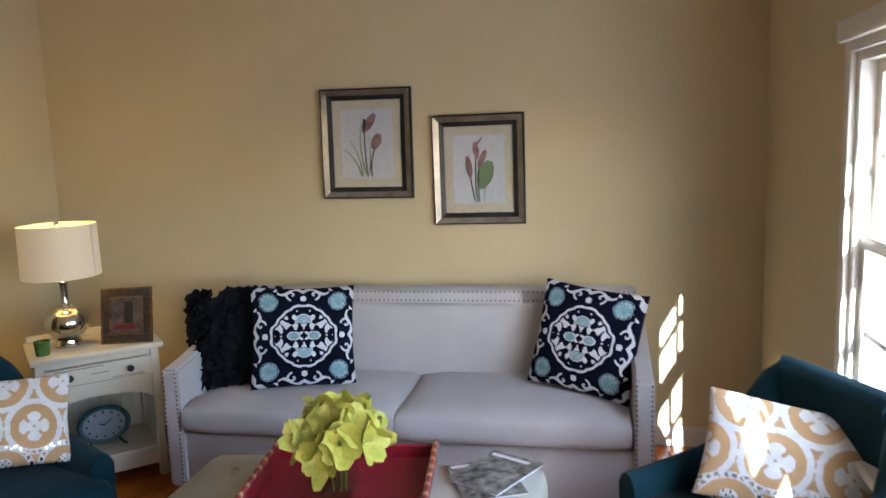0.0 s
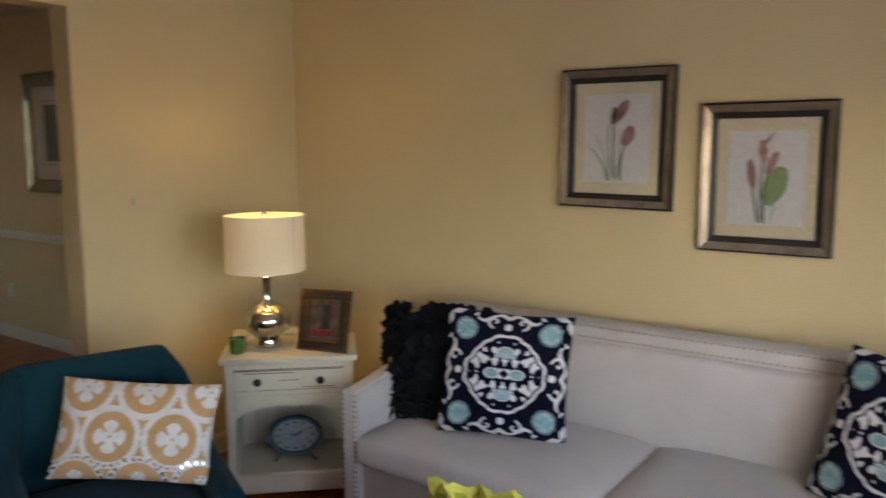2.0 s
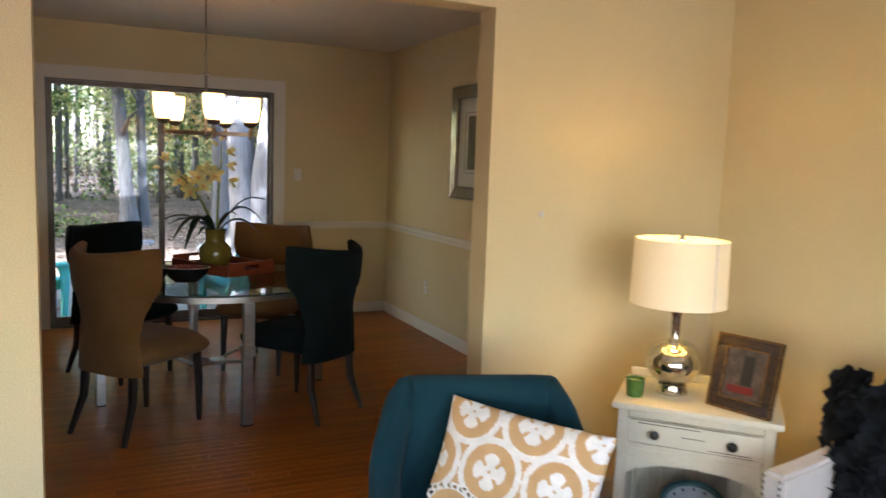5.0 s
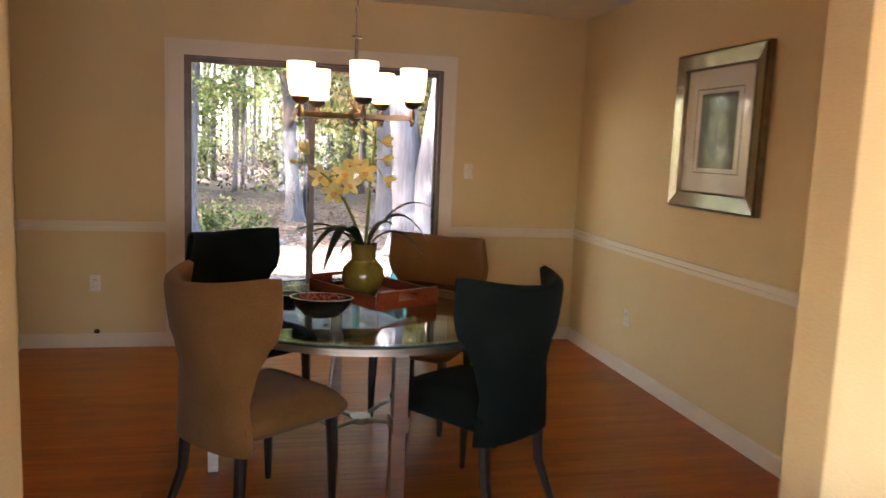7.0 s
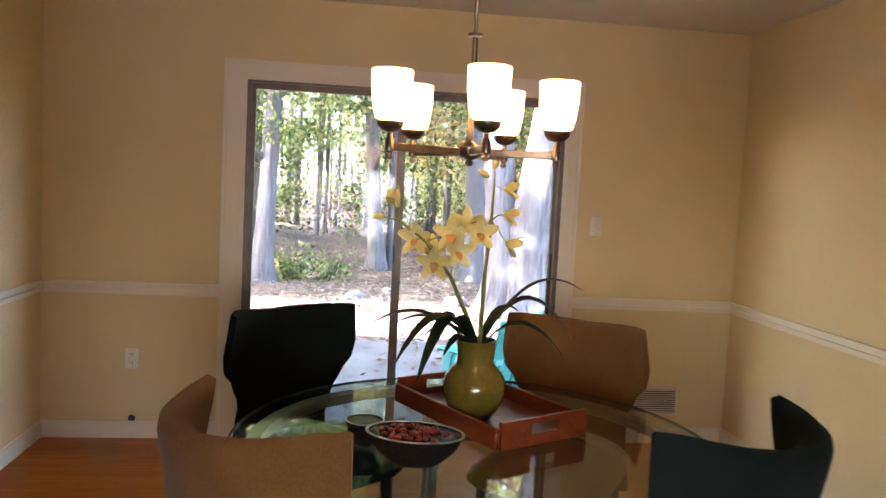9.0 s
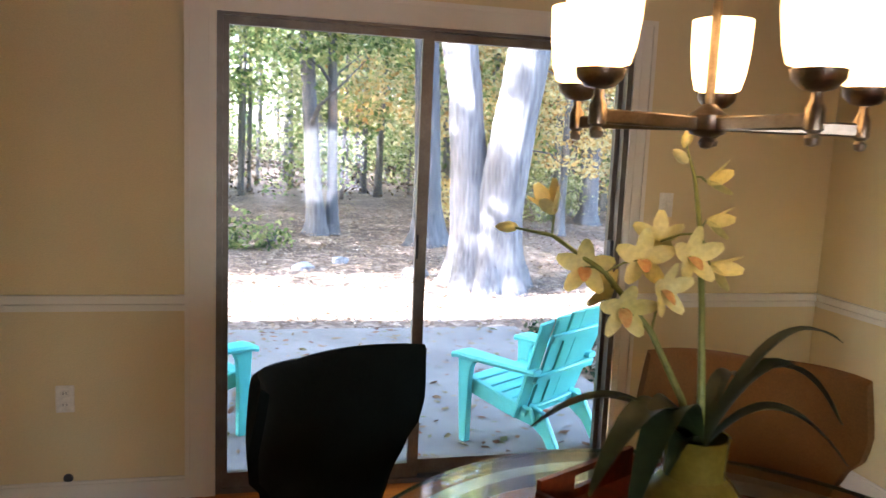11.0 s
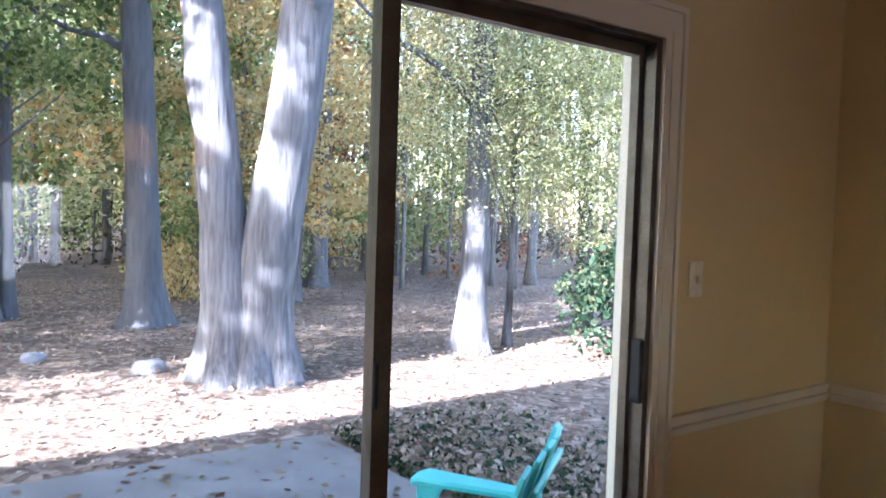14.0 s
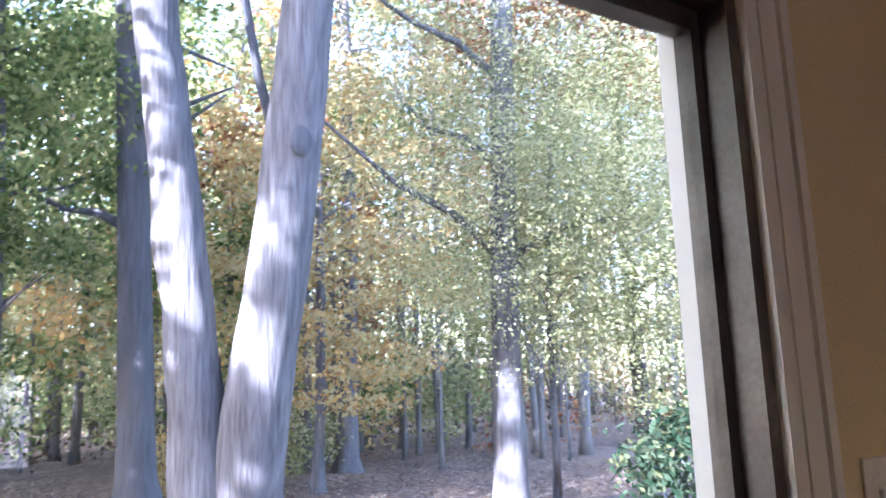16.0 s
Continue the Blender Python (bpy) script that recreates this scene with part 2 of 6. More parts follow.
SEQUIN = surface("sequin", (0.75, 0.74, 0.72), (0.85, 0.84, 0.82), 0.2, 30, 300, 0.1, metal=0.9)
FURN_WHITE = surface("distressed_white_paint", (0.55, 0.495, 0.365), (0.63, 0.575, 0.445), 0.55, 3, 240, 0.08, dist=0.002)
WORN_EDGE = surface("worn_edge", (0.05, 0.035, 0.025), (0.12, 0.08, 0.05), 0.7)
BLACK_KNOB = surface("black_iron", (0.012, 0.011, 0.010), (0.02, 0.018, 0.016), 0.4, 20, 90, 0.05, metal=0.4)
MERCURY = surface("mercury_glass", (0.62, 0.58, 0.48), (0.85, 0.82, 0.74), 0.12, 25, 60, 0.12, metal=1.0, dist=0.002)
CLEAR = glass("clear_glass", (0.97, 0.98, 0.97))
FRAME_SILVER = surface("champagne_frame", (0.26, 0.235, 0.185), (0.46, 0.42, 0.34), 0.26, 14, 160, 0.08, metal=0.75, stretch=(1, 1, 1))
FRAME_BLACK = surface("black_frame_edge", (0.012, 0.011, 0.01), (0.02, 0.018, 0.016), 0.35)
MAT_CREAM = surface("cream_mat_board", (0.62, 0.53, 0.36), (0.67, 0.58, 0.41), 0.85)
PAPER = surface("print_paper", (0.62, 0.60, 0.60), (0.67, 0.65, 0.65), 0.8)
STEM = surface("print_stem", (0.03, 0.035, 0.025), (0.06, 0.065, 0.045), 0.8)
STEM_GREEN = surface("print_green", (0.16, 0.22, 0.09), (0.24, 0.31, 0.15), 0.8, 30)
PETAL_PINK = surface("print_pink", (0.20, 0.09, 0.085), (0.42, 0.24, 0.22), 0.8, 25)
PHOTO_FRAME = surface("carved_bronze", (0.005, 0.0025, 0.0012), (0.06, 0.026, 0.008), 0.5, 60, 140, 0.6, metal=0.1, dist=0.006)
OLD_GOLD = surface("worn_gold_leaf", (0.05, 0.022, 0.006), (0.30, 0.16, 0.045), 0.35, 90, 200, 0.4, metal=0.6)
PHOTO_DARK = surface("photo_dark", (0.012, 0.01, 0.009), (0.03, 0.025, 0.02), 0.3)
PHOTO_RED = surface("photo_red", (0.10, 0.006, 0.006), (0.2, 0.012, 0.012), 0.3)
PHOTO_GREY = surface("photo_grey", (0.05, 0.038, 0.03), (0.15, 0.11, 0.08), 0.3, 20)
CANDLE_GREEN = surface("green_glass_candle", (0.05, 0.11, 0.02), (0.08, 0.16, 0.03), 0.15)
WAX = surface("candle_wax", (0.28, 0.36, 0.12), (0.34, 0.42, 0.16), 0.5)
CLOCK_TEAL = surface("clock_teal", (0.012, 0.05, 0.055), (0.03, 0.09, 0.09), 0.5, 20)
CLOCK_FACE = surface("clock_face", (0.20, 0.23, 0.25), (0.27, 0.30, 0.31), 0.6)
OTTO = surface("ottoman_cloth", (0.44, 0.43, 0.33), (0.52, 0.51, 0.41), 0.8, 5, 300, 0.2, dist=0.002)
RED_LACQUER = surface("red_lacquer", (0.22, 0.008, 0.016), (0.32, 0.014, 0.024), 0.35, 8, 120, 0.1)
BAMBOO = surface("bamboo", (0.42, 0.27, 0.11), (0.6, 0.42, 0.2), 0.5, 40, 90, 0.1)
FLOWER_GREEN = surface("chartreuse_petal", (0.40, 0.40, 0.035), (0.66, 0.62, 0.12), 0.6, 12, 90, 0.2)
FLOWER_EYE = surface("olive_flower_eye", (0.12, 0.14, 0.01), (0.22, 0.22, 0.03), 0.7)
MAG_A = surface("magazine_print", (0.02, 0.022, 0.016), (0.34, 0.32, 0.28), 0.22, 22, 40, 0.0)
SOCKET = surface("ivory_plastic", (0.72, 0.68, 0.58), (0.78, 0.74, 0.65), 0.35)


def glow(name, color, strength, base=(0.8, 0.78, 0.72), rough=0.7):
    m, nt, b = node_mat(name, rough)
    v = texco(nt)
    n = noise_tex(nt, v, 160, 3)
    nt.links.new(ramp(nt, n, ((0.3, tuple(c * 0.93 for c in base)), (0.7, base))), b.inputs["Base Color"])
    b.inputs["Emission Color"].default_value = (*color, 1)
    b.inputs["Emission Strength"].default_value = strength
    return m


LAMP_SHADE = glow("lampshade_linen", (1.0, 0.64, 0.25), 0.024, (0.60, 0.53, 0.39))
SHADE_SEAM = glow("shade_seam", (1.0, 0.72, 0.4), 0.008, (0.5, 0.46, 0.4))
BULB = glow("lamp_bulb", (1.0, 0.63, 0.18), 11.0)
SHADE_GLASS = glow("frosted_shade_glow", (1.0, 0.54, 0.19), 0.36, (0.85, 0.84, 0.8), 0.3)


# ---- living room: fixed parts ----
def baseboard(name, x0, x1, y0, y1):
    bm = cuboids((x0, x1, y0, y1, 0, 0.085))
    dx, dy = (0.004, 0) if abs(x1 - x0) < abs(y1 - y0) else (0, 0.004)
    box(bm, x0 + dx, x1 - dx, y0 + dy, y1 - dy, 0.085, 0.1, 0.002)
    return solid(name, bm, TRIM, "white painted wooden baseboard along the wall", "baseboard", "structure", smooth=None)


baseboard("baseboard_north", XL + 0.016, XR, YN - 0.016, YN)
baseboard("baseboard_partition", XL, XL + 0.016, OP1, YN)
baseboard("baseboard_partition_south", XL, XL + 0.016, YS, OP0)
baseboard("baseboard_east", XR - 0.016, XR, YS, YN - 0.016)
baseboard("baseboard_dining_north", XD + 0.016, XP, YN - 0.016, YN)
baseboard("baseboard_west_a", XD, XD + 0.016, YDL, DY0 - 0.125)
baseboard("baseboard_west_b", XD, XD + 0.016, DY1 + 0.1, YN)
baseboard("baseboard_dining_side", XD + 0.016, XP, YDL, YDL + 0.016)
baseboard("baseboard_dining_partition", XP - 0.016, XP, YDL + 0.016, OP0)
baseboard("baseboard_dining_partition_b", XP - 0.016, XP, OP1, YN - 0.016)


def living_window(name, y0, y1):
    w = thing(name, (XR, 0, 0), "white double-hung window with small grid panes, sunlit", "window", kind="structure")
    z0, z1, zm = WZ0, WZ1, 1.215
    c = 0.052
    part("casing", cuboids((-0.02, 0, y0 - c, y0, z0 - 0.03, z1 + c), (-0.02, 0, y1, y1 + c, z0 - 0.03, z1 + c), (-0.022, 0, y0 - c, y1 + c, z1, z1 + c)), TRIM, w)
    part("window_sill", box(B(), -0.07, 0.16, y0 - c - 0.005, y1 + c + 0.005, z0 - 0.03, z0, 0.006), TRIM, w)
    part("head_rail", box(B(), -0.05, -0.021, y0 - c - 0.004, y1 + c + 0.004, z1 + 0.03, z1 + 0.10, 0.012, 2), TRIM, w)
    part("window_frame", cuboids((0.0, 0.1, y0, y0 + 0.03, z0, z1), (0.0, 0.1, y1 - 0.03, y1, z0, z1), (0.0, 0.1, y0 + 0.03, y1 - 0.03, z1 - 0.03, z1)), TRIM, w)
    for name, za, zb, x in (("upper_sash", zm - 0.02, z1 - 0.03, 0.05), ("lower_sash", z0, zm + 0.02, 0.02)):
        ya, yb = y0 + 0.03, y1 - 0.03
        s = 0.04
        sash = part(name, cuboids((x, x + 0.03, ya, ya + s, za, zb), (x, x + 0.03, yb - s, yb, za, zb), (x, x + 0.03, ya + s, yb - s, za, za + s), (x, x + 0.03, ya + s, yb - s, zb - s, zb)), TRIM, w)
        bars = B()
        for k in (1, 2):
            yy = ya + s + (yb - ya - 2 * s) * k / 3
            box(bars, x + 0.008, x + 0.024, yy - 0.009, yy + 0.009, za + s, zb - s)
        zz = (za + zb) / 2
        box(bars, x + 0.008, x + 0.024, ya + s, yb - s, zz - 0.009, zz + 0.009)
        part("muntin_grid", bars, TRIM, sash)
        p = part("pane", cuboids((x + 0.014, x + 0.018, ya + s, yb - s, za + s, zb - s)), PANE, sash)
        p.visible_shadow = False
    return w


living_window("window_1", WY0, WY1)
# unseen twin, added to let sun onto the armchair cushion
living_window("window_3", VY0, VY1)
# never in view; assumed because the partition wall is lit from this side
w2 = thing("window_2", (XR, 0, 0), "plain white window out of view, assumed from the light on the partition", "window", kind="structure")
part("window_frame", cuboids((-0.02, 0.1, -2.48, -2.4, 0.55, 1.9), (-0.02, 0.1, -0.8, -0.72, 0.55, 1.9), (-0.02, 0.1, -2.4, -0.8, 1.83, 1.9), (-0.02, 0.1, -2.4, -0.8, 0.55, 0.62)), TRIM, w2)

pin = thing("wall_hook", (XL, 2.21, 1.302), "small round white hook on the cream wall", "hook")
part("disc", moved(lathe(B(), ((0.0, 0), (0.014, 0), (0.013, 0.004), (0.006, 0.008), (0.0, 0.009)), 16), pose(0, 0, 0, 0, 90, 0)), SOCKET, pin)


# ---- sofa ----
def cushion_mesh(lx, ly, lz, r, crown=0.03, n=14, m=10):
    """A padded block with rounded edges, crowned top, centred on x and y, standing on z = 0."""
    bm = B()
    box(bm, -lx / 2, lx / 2, -ly / 2, ly / 2, 0, lz)
    bmesh.ops.subdivide_edges(bm, edges=bm.edges, cuts=9, use_grid_fill=True)
    for v in bm.verts:
        x, y, z = v.co
        px, py = min(1, abs(x) / (lx / 2)), min(1, abs(y) / (ly / 2))
        q = Vector((max(-lx / 2 + r, min(lx / 2 - r, x)), max(-ly / 2 + r, min(ly / 2 - r, y)), max(r, min(lz - r, z))))
        d = v.co - q
        if d.length > 1e-6:
            v.co = q + d.normalized() * r
        k = (1 - px ** 4) * (1 - py ** 4)
        if z > lz / 2:
            v.co.z += crown * k + 0.003 * noise.noise((x * 9, y * 9, lz * 7))
        bulge = (1 - (2 * z / lz - 1) ** 2) * 0.014
        v.co.y += math.copysign(bulge * (py > 0.97), y)
        v.co.x += math.copysign(bulge * 0.6 * (px > 0.97), x)
    return bm


sofa = thing("sofa", (-0.942, 2.725, 0), "pale grey linen two-cushion sofa with nailhead trim", "sofa")
SW, SD = 2.145, 0.74       # width and depth
part("base", box(B(), -SW / 2 + 0.07, SW / 2 - 0.07, -SD / 2 + 0.03, SD / 2, 0.06, 0.30, 0.015, 2), LINEN, sofa)
back = part("backrest", B(), LINEN, sofa)
bmb = B()
box(bmb, -SW / 2 + 0.035, SW / 2 - 0.035, 0, 0.13, 0.30, 0.848, 0.02, 3)
for v in bmb.verts:
    v.co.y += SD / 2 - 0.15 + (v.co.z - 0.3) * 0.04
back.data = mesh_of("backrest", bmb, LINEN, 40)
part("back_pad", moved(box(B(), -SW / 2 + 0.09, SW / 2 - 0.09, -0.04, 0.03, 0.40, 0.782, 0.03, 4), pose(0, SD / 2 - 0.155, 0, -2, 0, 0)), LINEN, sofa)


def arm_mesh():
    bm = B()
    out = [(-SD / 2, 0.05), (SD / 2 - 0.02, 0.05), (SD / 2 - 0.02, 0.74), (SD / 2 - 0.16, 0.70), (-SD / 2 + 0.12, 0.615), (-SD / 2, 0.60)]
    prism(bm, out, -0.04, 0.04)
    moved(bm, Matrix(((0, 0, 1, 0), (1, 0, 0, 0), (0, 1, 0, 0), (0, 0, 0, 1))))
    bmesh.ops.bevel(bm, geom=list(bm.edges), offset=0.012, segments=2, affect="EDGES")
    return bm


for sx in (-1, 1):
    arm = part("arm", moved(arm_mesh(), Matrix.Translation((sx * (SW / 2 - 0.04), 0, 0))), LINEN, sofa)
    nails = B()
    for dx in (-0.03, 0.03):
        for k in range(26):
            bmesh.ops.create_icosphere(nails, subdivisions=1, radius=0.0062, matrix=Matrix.Translation((sx * (SW / 2 - 0.04) + dx, -SD / 2 - 0.001, 0.075 + k * 0.0204)) @ Matrix.Diagonal((1, 0.5, 1, 1)))
    tagged(part("nailhead_trim", nails, NAIL, arm), kind="stuff")
nails = B()
for zz in (0.838, 0.795):
    for k in range(92):
        x = -SW / 2 + 0.05 + k * (SW - 0.1) / 91
        bmesh.ops.create_icosphere(nails, subdivisions=1, radius=0.0058, matrix=Matrix.Translation((x, SD / 2 - 0.152 + (zz - 0.3) * 0.04 - (0.0 if zz > 0.84 else 0.001), zz)) @ Matrix.Diagonal((1, 0.5, 1, 1)))
tagged(part("nailhead_trim", nails, NAIL, back), kind="stuff")
for sx in (-1, 1):
    part("seat_cushion", moved(cushion_mesh(0.982, 0.62, 0.140, 0.032, 0.016), Matrix.Translation((sx * 0.492, -SD / 2 + 0.305, 0.302))), LINEN, sofa)
for sx in (-1, 1):
    for sy in (-1, 1):
        part("leg", cyl(B(), sx * (SW / 2 - 0.06), sy * (SD / 2 - 0.07), 0, 0.06, 0.018, 0.026, 12), DARK_LEG, sofa)


# ---- scatter cushions ----
def damask(u, v):
    """0 navy ground, 1 white print, 2 aqua print: rosettes, a scalloped medallion and scrolls."""
    au, av = abs(u), abs(v)
    d = math.hypot(au - 0.67, av - 0.68)
    if d < 0.19:
        a = math.atan2(av - 0.68, au - 0.67)
        if 0.165 < d < 0.18:
            return 0
        return 1 if abs(math.sin(a * 6)) < 0.22 and d > 0.07 else 2
    th = math.atan2(av, au)
    oct_r = max(au * 0.96, av, (au + av) * 0.74)
    rim = 0.575 + 0.030 * abs(math.cos(4 * th)) ** 3 - 0.012 * math.cos(16 * th)
    if abs(oct_r - rim) < 0.023:
        return 1
    if oct_r < rim:
        df = math.hypot(au, av - 0.27)
        if df < 0.16 and av > 0.24:
            return 1 if abs(math.sin(7 * math.atan2(av - 0.27, au))) < 0.25 or df > 0.145 else 2
        do = math.hypot((au - 0.19) / 1.5, av)
        if do < 0.085:
            return 1 if do > 0.068 else 2
        w = math.sin(19 * au + 2.6 * math.sin(11 * av)) * math.cos(17 * av - 2.4 * math.cos(10 * au)) + 0.3 * math.cos(34 * (au - av))
        return 1 if w > 0.24 and oct_r < rim - 0.06 else 0
    m, k = max(au, av), min(au, av)
    curl = math.hypot(m - 0.83, (k - 0.22) * 0.9)
    if k < 0.5:
        turn = math.atan2(k - 0.22, m - 0.83)
        if abs(curl - 0.055 - 0.016 * turn) < 0.018 and curl < 0.14:
            return 1
        if abs(m - 0.90 - 0.06 * math.sin(k * 12)) < 0.020 + 0.02 * math.sin(k * 12 + 1) ** 2:
            return 1
        if math.hypot(m - 0.75, k) < 0.06 and math.sin(60 * k) > -0.3:
            return 1
    elif m > 0.90 and math.sin(17 * k + 20 * m) > 0.2:
        return 1
    return 0


def rings(u, v):
    """Linked rings with a plump four-lobed figure in each, and sequins along the lower edge."""
    x, y = u * 1.18 + 0.30, v * 0.74 + 0.12
    for cx, cy in ((0, 0), (0.92, 0), (-0.92, 0), (1.84, 0), (0.46, 0.72), (-0.46, 0.72), (1.38, 0.72), (0.46, -0.72), (-0.46, -0.72), (1.38, -0.72), (-1.38, 0.72), (-1.38, -0.72)):
        dx, dy = x - cx, y - cy
        d, th = math.hypot(dx, dy), math.atan2(dy, dx)
        if abs(d - 0.415) < 0.045:
            return 2 if v < -0.55 and math.sin(th * 26) > -0.2 and abs(d - 0.415) < 0.024 else 1
        if d < 0.30:
            lobe = 0.155 + 0.085 * abs(math.cos(2 * th)) ** 0.6
            if d < lobe and not (abs(math.cos(2 * th)) < 0.30 and d > 0.10) and d > 0.022:
                return 2 if v < -0.6 and math.sin(70 * dx) * math.sin(70 * dy) > 0.45 else 1
    return 0


def cushion(name, w, h, puff, pattern, mats, at, label, n=72, group="", seed=0.0):
    """A square-cornered scatter cushion standing on its lower edge, its face to -y."""
    ob = thing(name, (0, 0, 0), label, "cushion", group)
    ob.matrix_world = at
    for face, sgn in (("front_cover", -1), ("back_cover", 1)):
        bm = B()

        def f(a, b, sgn=sgn):
            u, v = 2 * a - 1, 2 * b - 1
            k = (max(0, 1 - u * u) * max(0, 1 - v * v)) ** 0.42
            pull = 0.055
            x = u * w / 2 * (1 - pull * (1 - v * v) * abs(u))
            z = v * h / 2 * (1 - pull * (1 - u * u) * abs(v))
            y = sgn * (0.006 + puff * k * (1 + 0.12 * noise.noise((u * 2.2 + seed, v * 2.2, sgn)))) if k > 0 else 0
            return (x, y, z + h / 2)
        grid_surface(bm, f, n, n)
        bm.faces.ensure_lookup_table()
        if pattern:
            i = 0
            for a in range(n):
                for b in range(n):
                    bm.faces[i].material_index = pattern(2 * (a + 0.5) / n - 1, 2 * (b + 0.5) / n - 1)
                    i += 1
        part(face, bm, mats, ob, smooth=180)
    return ob


cushion("scatter_cushion", 0.49, 0.48, 0.075, damask, (NAVY, WHITE_CLOTH, AQUA_CLOTH), pose(-1.435, 2.60, 0.452, -17, 3, 23), "navy and white damask-print square cushion on the sofa", 150, "damask cushions", 1)
cushion("scatter_cushion", 0.49, 0.48, 0.075, damask, (NAVY, WHITE_CLOTH, AQUA_CLOTH), pose(-0.185, 2.64, 0.450, -17, 5, -25), "navy and white damask-print cushion leaning on the sofa arm", 150, "damask cushions", 4)

ruff = thing("ruffled_cushion", (0, 0, 0), "charcoal cushion covered in ruffled fabric petals", "cushion")
ruff.matrix_world = pose(-1.775, 2.66, 0.445, -14, 0, 18)
bm = B()


def ruff_body(a, b, s):
    u, v = 2 * a - 1, 2 * b - 1
    k = (max(0, 1 - u * u) * max(0, 1 - v * v)) ** 0.4
    return (u * 0.21, s * (0.01 + 0.07 * k), v * 0.21 + 0.21)


grid_surface(bm, lambda a, b: ruff_body(a, b, -1), 16, 16)
grid_surface(bm, lambda a, b: ruff_body(a, b, 1), 16, 16)
part("cover", bm, RUFFLE, ruff, smooth=180)
rnd = random.Random(5)
bm = B()
for k in range(150):
    a, b = rnd.random(), rnd.random()
    if k < 60:
        a, b = (rnd.choice((0.0, 1.0)), b) if k % 2 else (a, rnd.choice((0.0, 1.0, 1.0)))
    p = Vector(ruff_body(a, b, -1))
    u, v = 2 * a - 1, 2 * b - 1
    nrm = Vector((u * 0.9, -1.1, v * 0.9)).normalized()
    t = nrm.orthogonal().normalized()
    t.rotate(Matrix.Rotation(rnd.random() * 6.28, 3, nrm))
    s = nrm.cross(t)
    R = rnd.uniform(0.03, 0.046)
    c = bm.verts.new(p + nrm * 0.004)
    ring = []
    for j in range(10):
        th = 2 * math.pi * j / 10
        lift = 0.012 + 0.020 * (0.5 + 0.5 * math.sin(th * 3 + k)) + rnd.uniform(0, 0.008)
        ring.append(bm.verts.new(p + (t * math.cos(th) + s * math.sin(th)) * R + nrm * lift))
    for j in range(10):
        bm.faces.new((c, ring[j], ring[(j + 1) % 10]))
tagged(part("ruffle_cover", bm, RUFFLE, ruff, smooth=180), kind="stuff")


# ---- armchairs ----
def armchair(at, turn, label):
    """A tub chair whose front looks to local +x."""
    ch = thing("armchair", at, label, "armchair", "teal armchairs", turn)
    wy, th = 0.305, 0.085

    def plan(s):
        """Middle line of the shell, s from 0 (one arm's front) over the back to 1, and its height."""
        if s < 0.3 or s > 0.7:
            k = (s if s < 0.5 else 1 - s) / 0.3
            side = wy - 0.035 * (1 - k)
            return Vector((0.28 - 0.49 * k, -side if s < 0.5 else side, 0)), 0.50 + 0.07 * k + 0.21 * k ** 9
        a = (s - 0.3) / 0.4 * math.pi
        c, d = math.cos(a), math.sin(a)
        x = -0.21 - 0.14 * math.copysign(abs(d) ** 0.5, d)
        y = -wy * math.copysign(abs(c) ** 0.42, c)
        return Vector((x, y, 0)), 0.78 + 0.065 * min(1, d * 1.8) ** 0.6
    bm = B()
    n, prof = 56, 12
    ringsv = []
    for i in range(n + 1):
        s = i / n
        p, hgt = plan(s)
        q0, q1 = plan(max(0, s - 0.004))[0], plan(min(1, s + 0.004))[0]
        d = (q1 - q0).normalized()
        out = Vector((d.y, -d.x, 0))
        lean = 0.05 * max(0, (hgt - 0.62) / 0.18)
        half = th / 2
        sec = [(-half, 0.14), (-half, 0.36), (-half - 0.004, hgt - 0.045), (-half * 0.7, hgt - 0.014), (0, hgt), (half * 0.7, hgt - 0.014), (half + 0.004, hgt - 0.045), (half, 0.36), (half * 0.9, 0.14)]
        ringsv.append([bm.verts.new(p + out * (o + lean * max(0, (z - 0.36) / 0.4)) + Vector((0, 0, z))) for o, z in sec])
    m = len(ringsv[0])
    for a, b in zip(ringsv, ringsv[1:]):
        for k in range(m):
            bm.faces.new((a[k], a[(k + 1) % m], b[(k + 1) % m], b[k]))
    bm.faces.new(ringsv[0])
    bm.faces.new(ringsv[-1][::-1])
    part("tub_shell", bm, TEAL, ch, smooth=60)
    part("seat_frame", box(B(), -0.30, 0.28, -wy + 0.05, wy - 0.05, 0.13, 0.29, 0.02, 2), TEAL, ch)
    part("seat_cushion", moved(cushion_mesh(0.60, 0.565, 0.135, 0.05, 0.022), Matrix.Translation((0.035, 0, 0.285))), TEAL, ch)
    for sx, sy in ((1, 1), (1, -1), (-1, 1), (-1, -1)):
        part("leg", cyl(B(), sx * 0.24 - 0.01, sy * 0.23, 0, 0.14, 0.014, 0.024, 10), DARK_LEG, ch)
    return ch


armchair((-2.20, 1.515, 0), -18, "teal velvet tub armchair beside the white nightstand")
armchair((0.365, 1.62, 0), 206, "teal velvet tub armchair in sun by the window")
cushion("lumbar_cushion", 0.505, 0.325, 0.06, rings, (GOLD_CLOTH, SILVER_THREAD, SEQUIN), pose(-2.175, 1.54, 0.482, -24, 5, 40), "orange-tan oblong cushion with silver ring embroidery on the armchair", 110, "ring-embroidered cushions", 2)
cushion("lumbar_cushion", 0.56, 0.34, 0.06, rings, (GOLD_CLOTH, SILVER_THREAD, SEQUIN), pose(0.455, 1.60, 0.445, -34, 9, -10), "sunlit orange-tan cushion with silver ring embroidery", 110, "ring-embroidered cushions", 6)


